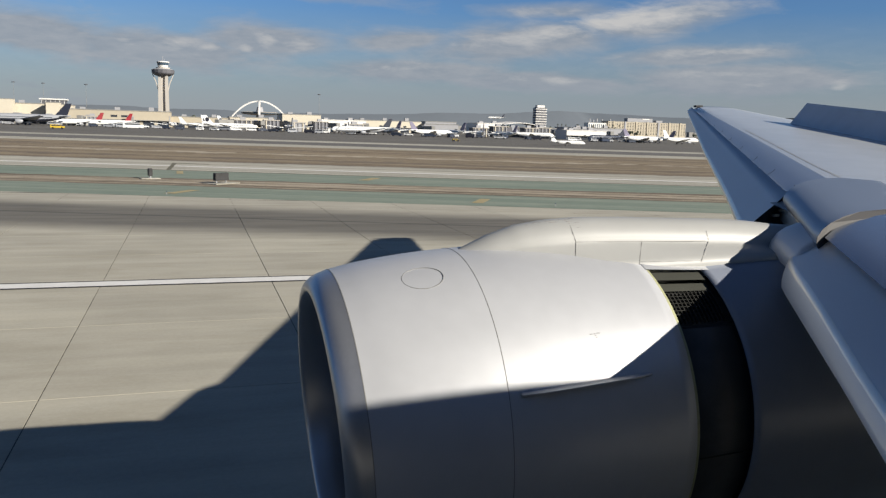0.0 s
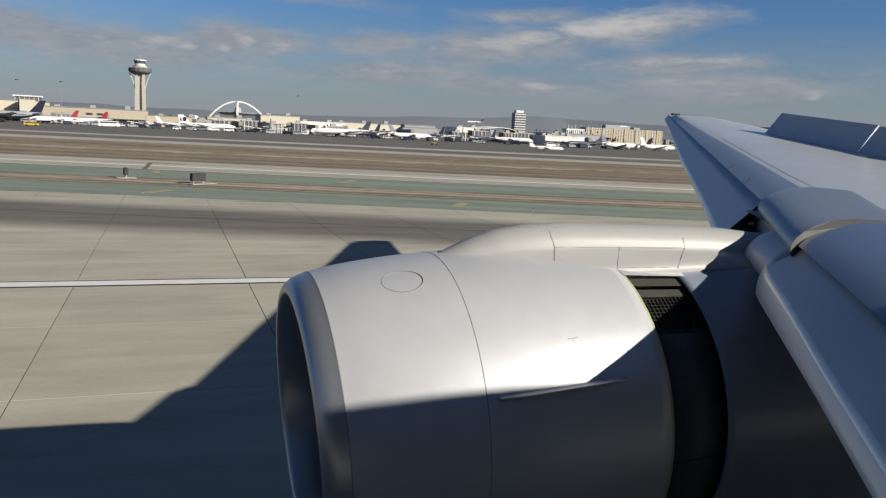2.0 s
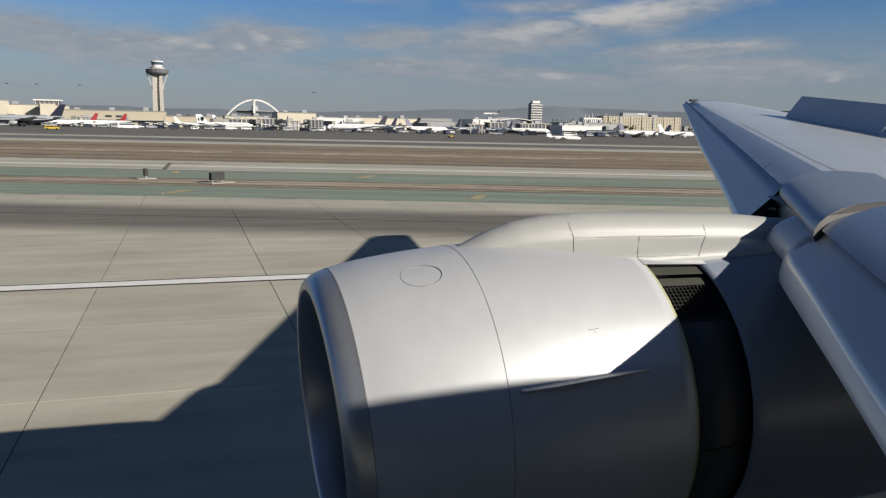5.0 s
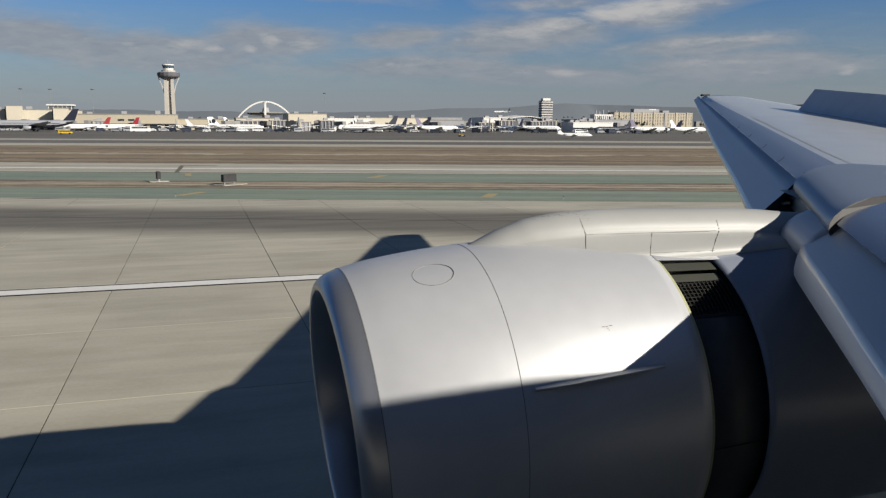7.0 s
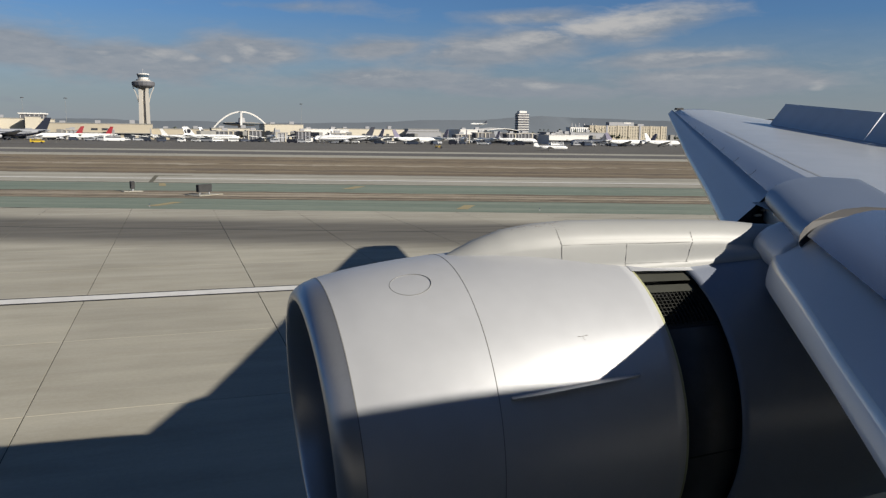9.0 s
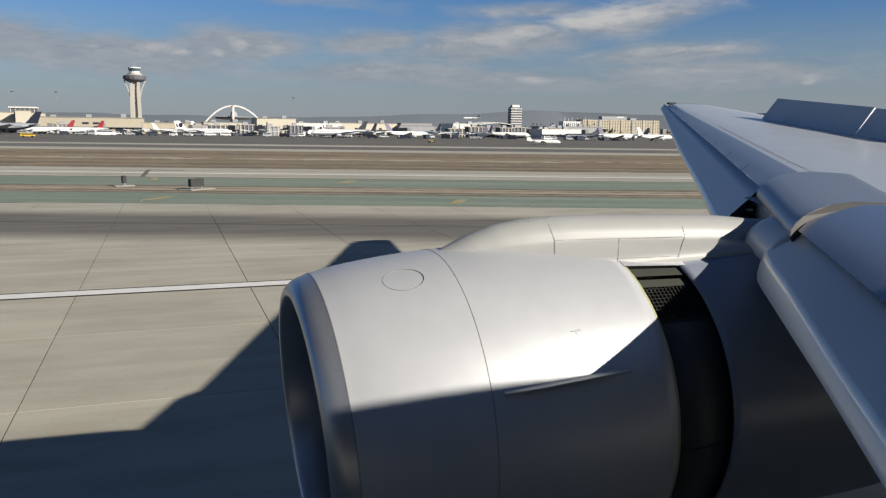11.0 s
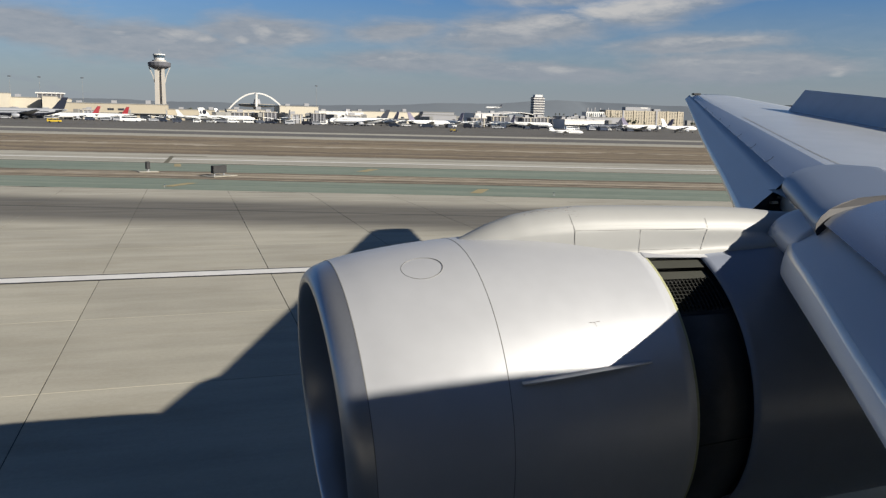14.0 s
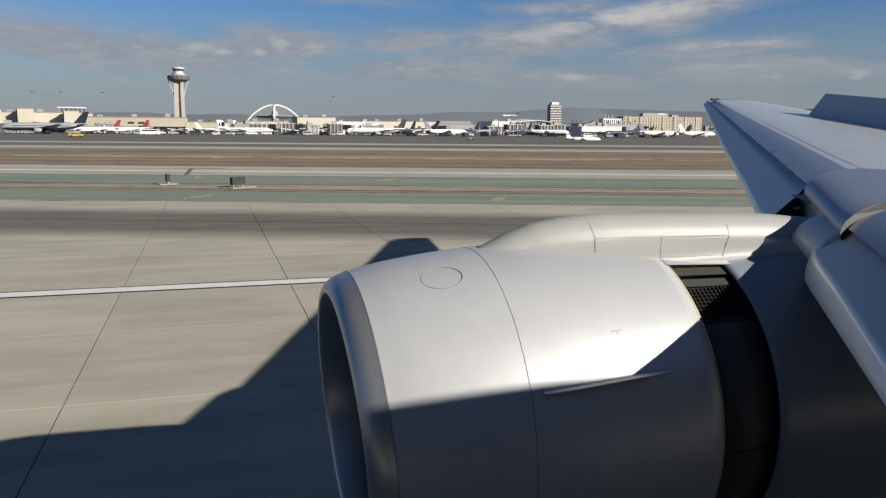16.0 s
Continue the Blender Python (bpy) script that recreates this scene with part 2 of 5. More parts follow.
def strip(name, lo, hi, scale=0.25, rough=0.9, streak=0.02, grain=0.22):
    """Ground drawn out in streaks along the field's strips, with fine grain."""
    k = Mat(name, lo, rough)
    sep, comb = k.node("ShaderNodeSeparateXYZ"), k.node("ShaderNodeCombineXYZ")
    k.link(k.coords(), sep.inputs[0])
    k.link(k.math("MULTIPLY", sep.outputs[0], streak), comb.inputs[0])
    k.link(k.math("ADD", sep.outputs[1], k.math("MULTIPLY", sep.outputs[0], 0.33)), comb.inputs[1])
    a, b, c = k.noise(comb.outputs[0], scale * 3, 7.0, 0.7), k.noise(k.coords((0.35, 1, 1)), 1.3, 8.0, 0.75), k.noise(k.coords(), 0.08, 3.0)
    mid = tuple((x + y) / 2 for x, y in zip(lo, hi))
    base = k.ramp(a, [(0.41, lo), (0.5, mid), (0.59, hi)])
    base = k.mix(grain, base, k.ramp(b, [(0.38, tuple(q * 0.5 for q in lo)), (0.62, tuple(q * 1.2 for q in hi))]))
    k.paint(k.mix(0.15, base, k.ramp(c, [(0.35, lo), (0.65, hi)])))
    k.bump(b, 0.3, 0.01)
    return k.m


M["concrete"] = concrete()


def joint_material():
    k = Mat("joint_sealant", (0.06, 0.055, 0.047), 0.9)
    k.paint(k.ramp(k.noise(k.coords(), 1.1, 6.0, 0.7), [(0.40, (0.040, 0.038, 0.033)), (0.54, (0.09, 0.085, 0.07)), (0.66, (0.17, 0.16, 0.13))]))
    return k.m


M["joint"] = joint_material()
M["worn"] = strip("worn_pale_soil", (0.245, 0.198, 0.136), (0.422, 0.368, 0.286), 0.4, grain=0.4)
M["dark_dirt"] = strip("dark_soil", (0.068, 0.051, 0.034), (0.191, 0.149, 0.102), 0.4, grain=0.4)
M["green"] = strip("green_shoulder_paint", (0.123, 0.167, 0.129), (0.225, 0.255, 0.201))
M["dirt"] = strip("bare_dirt", (0.105, 0.08, 0.05), (0.36, 0.30, 0.21), 0.4, grain=0.45)
M["brown"] = strip("dry_grass_field", (0.089, 0.062, 0.036), (0.306, 0.242, 0.149), 0.07, grain=0.35)
M["pale"] = strip("pale_taxiway_concrete", (0.232, 0.222, 0.180), (0.476, 0.449, 0.374), 0.12)
M["asphalt"] = strip("grey_asphalt", (0.061, 0.058, 0.055), (0.164, 0.153, 0.136), 0.1)
M["apron"] = strip("dark_apron", (0.052, 0.049, 0.043), (0.165, 0.152, 0.128), 0.06, grain=0.35)
M["ground"] = strip("far_ground", (0.115, 0.109, 0.095), (0.177, 0.164, 0.136), 0.02)

# ======== mesh helpers ========


def part(name, bm, material, parent=None, label="", smooth=False):
    """Links a bmesh as one mesh object under a thing or a part."""
    me = bpy.data.meshes.new(name)
    bm.to_mesh(me)
    bm.free()
    me.materials.append(material)
    if smooth:
        for p in me.polygons:
            p.use_smooth = True
    ob = new(name, me)
    ob.parent = parent
    if label:
        ob["label"] = label
    return ob


def thing(name, m=None, label="", category="", group="", kind=""):
    e = new(name)
    e.empty_display_size = 0.5
    if m is not None:
        e.matrix_basis = m
    return tagged(e, label, category, group, kind)


def box(bm, lo, hi, bevel=0.0):
    vs = [bm.verts.new((x, y, z)) for x in (lo[0], hi[0]) for y in (lo[1], hi[1]) for z in (lo[2], hi[2])]
    for f in ((0, 1, 3, 2), (4, 6, 7, 5), (0, 4, 5, 1), (2, 3, 7, 6), (1, 5, 7, 3), (0, 2, 6, 4)):
        bm.faces.new([vs[k] for k in f])
    if bevel:
        es = list({e for v in vs for e in v.link_edges})
        bmesh.ops.bevel(bm, geom=es, offset=bevel, segments=2, affect="EDGES")


def boxes(*lohi, bevel=0.0):
    bm = bmesh.new()
    for lo, hi in lohi:
        box(bm, lo, hi, bevel)
    return bm


def from_lists(verts, faces):
    """A bmesh from plain lists, quick for many pieces."""
    me = bpy.data.meshes.new("tmp")
    me.from_pydata([tuple(v) for v in verts], [], faces)
    bm = bmesh.new()
    bm.from_mesh(me)
    bpy.data.meshes.remove(me)
    return bm


def quads(rows, close_u=False, close_v=False, cap=False):
    """A skin over rows of points."""
    bm = bmesh.new()
    vs = [[bm.verts.new(p) for p in row] for row in rows]
    nu, nv = len(vs), len(vs[0])
    for i in range(nu if close_u else nu - 1):
        for j in range(nv if close_v else nv - 1):
            q = [vs[i][j], vs[i][(j + 1) % nv], vs[(i + 1) % nu][(j + 1) % nv], vs[(i + 1) % nu][j]]
            q = [v for k, v in enumerate(q) if v not in q[:k]]
            if len(q) > 2:
                bm.faces.new(q)
    if cap:
        bm.faces.new(vs[0])
        bm.faces.new(vs[-1])
    bmesh.ops.recalc_face_normals(bm, faces=bm.faces)
    return bm


def turned(profile, n=96, a0=0.0, a1=360.0, axis=(0.0, 0.0), shear=0.0):
    """A surface of revolution about an x-parallel axis through (y, z) = axis. Profile: (x, r)."""
    full = abs(a1 - a0) >= 360
    rows = []
    for x, r in profile:
        row = []
        for i in range(n if full else n + 1):
            a = radians(a0 + (a1 - a0) * i / n)
            s = shear * max(0.0, min(1.0, (2.4 - x) / 1.2))
            row.append((x + s * r * math.sin(a), axis[0] + r * math.cos(a), axis[1] + r * math.sin(a)))
        rows.append(row)
    return quads(rows, close_v=full)


def plate(points, thick, up=(0, 0, 1)):
    """A flat plate of any outline, with thickness."""
    bm = bmesh.new()
    f = bm.faces.new([bm.verts.new(p) for p in points])
    r = bmesh.ops.extrude_face_region(bm, geom=[f])
    u = Vector(up).normalized() * thick
    for v in r["geom"]:
        if isinstance(v, bmesh.types.BMVert):
            v.co += u
    bmesh.ops.recalc_face_normals(bm, faces=bm.faces)
    return bm


def smooth_line(pts, n):
    """Catmull-Rom through the points, n steps a span."""
    P = [Vector(p) for p in pts]
    P = [2 * P[0] - P[1]] + P + [2 * P[-1] - P[-2]]
    out = []
    for i in range(1, len(P) - 2):
        for k in range(n):
            t = k / n
            a, b, c, d = P[i - 1:i + 3]
            out.append(0.5 * (2 * b + (c - a) * t + (2 * a - 5 * b + 4 * c - d) * t * t + (3 * b - a - 3 * c + d) * t ** 3))
    return out + [P[-2]]


def hermite(keys, x):
    """Smooth value between sorted (x, value) keys."""
    if x <= keys[0][0]:
        return keys[0][1]
    for (x0, v0), (x1, v1) in zip(keys, keys[1:]):
        if x <= x1:
            t = (x - x0) / (x1 - x0)
            return v0 + (v1 - v0) * t
    return keys[-1][1]


# ======== ground: strips of a runway field, all turned by the same angle ========
TILT = math.atan(-0.33)
UX, UY = Vector((math.cos(TILT), math.sin(TILT), 0)), Vector((-math.sin(TILT), math.cos(TILT), 0))


def field(u, v, z=0.0):
    return UX * u + UY * v + Vector((0, 0, z))


def ground_strip(name, v0, v1, z, material, label, u0=-900, u1=900, wavy=0.0):
    """One strip of ground between two nearly parallel edges; wavy: metres by which the edges wander."""
    n = 1500 if wavy else 12
    rows = []
    for i in range(n + 1):
        u = u0 + (u1 - u0) * i / n
        w0 = wavy * (noise.noise((u * 0.09, v0, 0)) + 0.7 * noise.noise((u * 0.35, v0, 2)) + 0.45 * noise.noise((u * 0.9, v0, 4))) if wavy else 0
        w1 = wavy * (noise.noise((u * 0.09, v1, 5)) + 0.7 * noise.noise((u * 0.35, v1, 7)) + 0.45 * noise.noise((u * 0.9, v1, 9))) if wavy else 0
        rows.append([field(u, v0 + w0, z), field(u, v1 + w1, z)])
    ob = part(name, quads(rows), material)
    return tagged(ob, label, "ground", kind="structure")


g = part("ground", quads([[(-4900, -4900, -0.03), (-4900, 4900, -0.03)], [(4900, -4900, -0.03), (4900, 4900, -0.03)]]), M["ground"])
tagged(g, "flat airfield ground that reaches the horizon", "ground", kind="structure")
C = math.cos(TILT)
ground_strip("shoulder_near", 62.2 * C, 72.8 * C, 0.004, M["green"], "green painted shoulder beside the pavement", wavy=0.2)
ground_strip("dirt_strip", 72.8 * C, 81.2 * C, 0.0, M["dirt"], "bare brown dirt between two green shoulders", wavy=0.6)
ground_strip("worn_track", 76.2 * C, 77.6 * C, 0.006, M["worn"], "pale worn line in the dirt", wavy=0.9)
ground_strip("dirt_edge", 72.3 * C, 73.1 * C, 0.007, M["dark_dirt"], "dark ragged dirt edge", wavy=0.5)
ground_strip("dirt_edge_far", 80.6 * C, 81.7 * C, 0.007, M["dark_dirt"], "dark ragged dirt edge", wavy=0.7)
ground_strip("dirt_patch", 74.4 * C, 75.2 * C, 0.008, M["dark_dirt"], "dark damp streak in the dirt", wavy=0.8)
ground_strip("dirt_patch", 78.8 * C, 79.5 * C, 0.008, M["worn"], "pale dry streak in the dirt", wavy=0.8)
ground_strip("grass_streak", 128 * C, 133 * C, 0.005, M["dark_dirt"], "dark streak of bare soil in the infield", wavy=3.0)
ground_strip("grass_streak", 176 * C, 182 * C, 0.005, M["dark_dirt"], "dark streak of bare soil in the infield", wavy=4.0)
ground_strip("taxiway_edge", 94.9 * C, 95.7 * C, 0.009, M["dark_dirt"], "dark edge of the far taxiway", wavy=0.2)
ground_strip("taxiway_line", 103.2 * C, 104.6 * C, 0.010, M["white_paint"], "pale painted line along the far taxiway")
ground_strip("field_edge", 117.0 * C, 119.5 * C, 0.009, M["dark_dirt"], "dark grass edge beside the far taxiway", wavy=1.0)
ground_strip("dry_patch", 151 * C, 156 * C, 0.004, M["worn"], "pale dry patches in the brown grass", wavy=4.0)
ground_strip("shoulder_far", 81.2 * C, 95.2 * C, 0.004, M["green"], "green painted shoulder beside the far taxiway", wavy=0.3)
ground_strip("taxiway", 95.2 * C, 117.5 * C, 0.006, M["pale"], "pale concrete taxiway crossing the field")
ground_strip("grass_field", 117.5 * C, 203 * C, 0.0, M["brown"], "dry brown grass infield", wavy=1.2)
ground_strip("runway_edge", 203 * C, 226 * C, 0.006, M["pale"], "pale concrete edge of the far runway")
ground_strip("runway", 226 * C, 262 * C, 0.006, M["asphalt"], "dark asphalt runway with rubber marks")
ground_strip("runway_shoulder", 262 * C, 285 * C, 0.004, M["pale"], "pale concrete shoulder of the far runway")
ground_strip("apron", 285 * C, 760 * C, 0.008, M["apron"], "dark asphalt apron before the terminals")

# ======== the airliner whose window the camera stands at; x runs aft, y outboard ========
airliner = thing("airliner", AIR, "large grey twin-jet airliner standing on the concrete, spoilers raised", "airplane")
AX = (7.778, -2.927)          # engine axis: y, z


def hull():
    """The cabin tube with one window opening at the camera."""
    yc, zc, R = -2.9, -0.59, 3.1
    xs = [-23.5, -23.2, -22.6, -21.5, -20, -18, -16, -12, -6, -1, -0.11, 0.33, 1, 6, 14, 24, 30, 36, 40]
    rad = [(-23.5, 0.05), (-23.2, 0.7), (-22.6, 1.25), (-21.5, 1.85), (-20, 2.4), (-18, 2.85), (-16, 3.1), (24, 3.1), (30, 2.7), (36, 1.6), (40, 0.4)]
    lo, hi = math.degrees(math.asin((-0.23 - zc) / R)), math.degrees(math.asin((0.19 - zc) / R))
    angs = sorted([lo, hi, lo + (hi - lo) / 2] + [a for a in range(-170, 181, 10) if not lo - 3 < a < hi + 3])
    bm = bmesh.new()
    vs = []
    for x in xs:
        r = hermite(rad, x)
        drop = -0.9 * (1 - r / 3.1) if x < -10 else 1.6 * (1 - r / 3.1)
        vs.append([bm.verts.new((x, yc + r * math.cos(radians(a)), zc + drop + r * math.sin(radians(a)))) for a in angs])
    n = len(angs)
    wi = xs.index(-0.11)
    for i in range(len(xs) - 1):
        for j in range(n):
            if i == wi and lo - 0.1 < angs[j] < hi - 0.1:
                continue
            bm.faces.new((vs[i][j], vs[i][(j + 1) % n], vs[i + 1][(j + 1) % n], vs[i + 1][j]))
    bm.faces.new(vs[0])
    bm.faces.new(vs[-1])
    bmesh.ops.recalc_face_normals(bm, faces=bm.faces)
    body = part("fuselage", bm, M["hull"], airliner, "fuselage tube, out of view, darkened to cut bounced light")
    # belly fairing under the wing roots
    rows = []
    for x, w, d in ((-0.5, 1.2, 0.1), (2.5, 2.9, 0.65), (6, 3.7, 1.15), (15, 3.7, 1.2), (20, 3.0, 0.8), (24, 1.5, 0.1)):
        rows.append([(x, yc + w * math.cos(radians(a)), -2.6 - d * 0.55 + (0.9 + d * 0.5) * math.sin(radians(a))) for a in range(0, 360, 15)])
    part("belly_fairing", quads(rows, close_v=True, cap=True), M["hull"], airliner, "belly fairing, out of view, darkened to cut bounced light", True)
    # window surround just outside the opening
    ring = []
    for k in range(48):
        a = 2 * math.pi * k / 48
        c, s = math.cos(a), math.sin(a)
        e = 0.35
        px, pz = math.copysign(abs(c) ** e, c), math.copysign(abs(s) ** e, s)
        ring.append([(0.11 + px * (0.215 + d), 0.185 + o - 0.02 * abs(pz), -0.02 + pz * (0.205 + d)) for d, o in ((0, 0), (0, 0.02), (0.05, 0.02), (0.05, -0.01))])
    part("window_surround", quads(ring, close_u=True, close_v=True), M["hull"], body)


def engine():
    lipx = 1.3476
    outer = smooth_line([(1.348, 1.573, 0), (1.65, 1.637, 0), (2.1, 1.697, 0), (2.55, 1.731, 0), (3.1, 1.742, 0), (3.8, 1.715, 0), (4.443, 1.671, 0)], 6)
    skin = [(p.x, p.y) for p in outer]
    back = [(4.443, 1.63), (4.30, 1.60), (4.0, 1.58)]
    cowl = part("engine", turned(skin + back, 128, axis=AX, shear=-0.056), M["cowl"], airliner, "silver-grey engine nacelle with open thrust reverser", True)
    lip = smooth_line([(1.60, 1.275, 0), (1.36, 1.29, 0), (1.20, 1.325, 0), (1.125, 1.375, 0), (1.135, 1.445, 0), (1.22, 1.52, 0), (1.348, 1.5735, 0)], 6)
    part("inlet_lip", turned([(p.x, p.y) for p in lip], 128, axis=AX, shear=-0.056), M["lip"], cowl, "bare metal inlet lip", True)
    part("inlet_duct", turned([(1.60, 1.275), (1.9, 1.31), (2.3, 1.38), (2.6, 1.40)], 96, axis=AX, shear=-0.056), M["duct"], cowl, "dark grey inlet duct", True)
    # fan disc with blades and spinner
    bm = bmesh.new()
    for i in range(26):
        a = 2 * math.pi * i / 26
        rows = []
        for r in (0.35, 0.7, 1.05, 1.39):
            tw = 0.16 + 0.5 * r / 1.39
            c = 0.16 + 0.06 * r
            rows.append([(2.62 + s * c * math.sin(tw), AX[0] + r * math.cos(a + s * 0.5 * c * math.cos(tw) / r), AX[1] + r * math.sin(a + s * 0.5 * c * math.cos(tw) / r)) for s in (-1, 0, 1)])
        vs = [[bm.verts.new(p) for p in row] for row in rows]
        for u in range(3):
            for v in range(2):
                bm.faces.new((vs[u][v], vs[u][v + 1], vs[u + 1][v + 1], vs[u + 1][v]))
    part("fan", bm, M["fan"], cowl, "dark titanium fan blades", True)
    part("spinner", turned([(2.15, 0.01), (2.25, 0.13), (2.45, 0.28), (2.65, 0.37)], 32, axis=AX), M["lip"], cowl, "pointed fan spinner", True)
    # near-black disc painted as the dark behind the blades
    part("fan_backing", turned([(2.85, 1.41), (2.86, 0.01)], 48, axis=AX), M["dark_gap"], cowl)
    # fan-cowl seam: a fine groove all round
    part("cowl_seam", turned([(2.546, 1.7315), (2.548, 1.7335), (2.552, 1.7335), (2.554, 1.7315)], 128, 60, 300, AX), M["line"], cowl, "fine dark joint between two cowls")
    part("lip_seam", turned([(1.346, 1.5745), (1.354, 1.577)], 128, axis=AX, shear=-0.056), M["line"], cowl)
    # reverser: dark cascade drum, its longitudinal ribs and the vanes between them
    drum = part("cascade_drum", turned([(4.28, 1.51), (5.45, 1.46)], 96, axis=AX), M["cascade"], cowl, "black thrust reverser cascade", True)
    part("front_seal", turned([(4.441, 1.668), (4.482, 1.655), (4.484, 1.60), (4.441, 1.59)], 128, axis=AX), M["seal"], cowl, "yellow-green edge seal")
    for a in (139, 187, 235, 62, 90, 20, -30, -60):
        part("cascade_rib", turned([(4.45, 1.50), (4.45, 1.592), (5.30, 1.556), (5.30, 1.46)], 2, a - 0.35, a + 0.35, AX), M["vane"], cowl)
    part("cascade_frame", turned([(4.46, 1.52), (4.46, 1.622), (5.12, 1.585), (5.12, 1.50)], 6, 113.8, 118.6, AX), M["olive"], cowl, "olive-grey head rail of the cascade")
    part("cascade_liner", turned([(4.47, 1.53), (4.47, 1.585), (5.12, 1.55), (5.12, 1.49)], 6, 119.2, 123.4, AX), M["olive"], cowl, "flat olive-grey filler panel")
    for k in range(14):
        part("cascade_vane", turned([(4.50 + 0.046 * k, 1.515), (4.482 + 0.046 * k, 1.575), (4.489 + 0.046 * k, 1.575)], 8, 123.6, 137.8, AX), M["vane"], cowl)
    for k in range(9):
        a = 124.4 + 1.65 * k
        part("cascade_web", turned([(4.48, 1.515), (4.48, 1.582), (5.12, 1.555), (5.12, 1.50)], 1, a - 0.14, a + 0.14, AX), M["vane"], cowl)
    part("cascade_cover", turned([(4.46, 1.50), (4.46, 1.575), (5.14, 1.545), (5.14, 1.48)], 48, 140.2, 300, AX), M["cascade"], cowl, "smooth black blanking cover", True)
    sl = smooth_line([(5.142, 1.615, 0), (5.6, 1.635, 0), (6.2, 1.65, 0), (6.9, 1.665, 0), (7.7, 1.66, 0), (8.7, 1.60, 0)], 5)
    part("reverser_sleeve", turned([(5.40, 1.50), (5.142, 1.60)] + [(p.x, p.y) for p in sl] + [(8.7, 1.56), (7.6, 1.54)], 128, axis=AX), M["composite"], cowl, "darker grey translating reverser sleeve", True)
    part("core_nozzle", turned([(6.6, 0.80), (7.4, 0.78), (8.3, 0.66), (9.0, 0.50), (9.0, 0.44), (8.4, 0.50)], 64, axis=AX), M["lip"], cowl, "bare metal core nozzle", True)
    part("exhaust_cone", turned([(8.4, 0.42), (9.2, 0.30), (9.9, 0.05)], 32, axis=AX), M["lip"], cowl, "exhaust cone", True)

    def on(x, a, h=0.004):
        r = hermite(skin, x) + h
        return Vector((x, AX[0] + r * math.cos(radians(a)), AX[1] + r * math.sin(radians(a))))

    # round access panel outline, broken at one side
    rows = []
    for k in range(41):
        b = radians(360 * k / 40)
        rows.append([on(2.05 + q * math.cos(b), 111.7 + math.degrees(q * 0.92 * math.sin(b) / 1.7), h) for q, h in ((0.196, 0.003), (0.1975, 0.007), (0.2012, 0.007), (0.2027, 0.003))])
    part("panel_ring", quads(rows), M["line"], cowl, "thin round access panel outline")
    # strake: a thin chine on the inboard side
    rows = []
    for k in range(17):
        s = k / 16
        x = 2.66 + 1.34 * s
        a = 157.2 - 2.2 * s
        h = 0.15 * min(1.0, 0.35 + s * 3.0) * min(1.0, (1.0 - s) * 4.0 + 0.15)
        a += 0.5
        base, n = on(x, a, -0.01), Vector((0, math.cos(radians(a + 9)), math.sin(radians(a + 9))))
        t = Vector((0, -n.z, n.y)) * 0.012
        rows.append([base - t * 2, base + n * h - t * 0.4, base + n * h + t * 0.4, base + t * 2])
    part("strake", quads(rows), M["cowl"], cowl, "thin strake fin")
    # small stencilled mark: bars, too small to read
    for k, (da, dx, w) in enumerate(((-0.1, -0.05, 0.03), (-0.1, -0.01, 0.022), (-0.3, 0.025, 0.035), (0.5, 0.0, 0.012), (1.1, 0.008, 0.010))):
        x = 3.50 + dx
        part("stencil_bar", quads([[on(x, 141.4 + da, 0.003), on(x, 141.4 + da + 0.24, 0.003)], [on(x + w, 141.4 + da, 0.003), on(x + w, 141.4 + da + 0.24, 0.003)]]), M["scuff"], cowl)
    part("hinge_beam", turned([(4.40, 1.62), (4.435, 1.674), (4.46, 1.673), (5.14, 1.622), (6.6, 1.56), (6.6, 1.4)], 24, 66, 114.2, AX), M["cowl"], cowl, "fixed beam that carries the reverser halves", True)
    # the nacelle under the other wing, of which only the shade is seen
    far = (-5.8 - AX[0], AX[1])
    twin = part("port_engine", turned(skin + [(5.5, 1.6), (7.7, 1.45), (8.7, 1.3), (8.6, 1.2)], 64, axis=far), M["cowl"], airliner, "silver-grey nacelle under the other wing", True)
    part("inlet_duct", turned([(1.348, 1.573), (1.13, 1.42), (1.6, 1.275), (2.6, 1.40), (2.62, 0.02)], 48, axis=far), M["duct"], twin, "dark grey inlet duct", True)
    return cowl


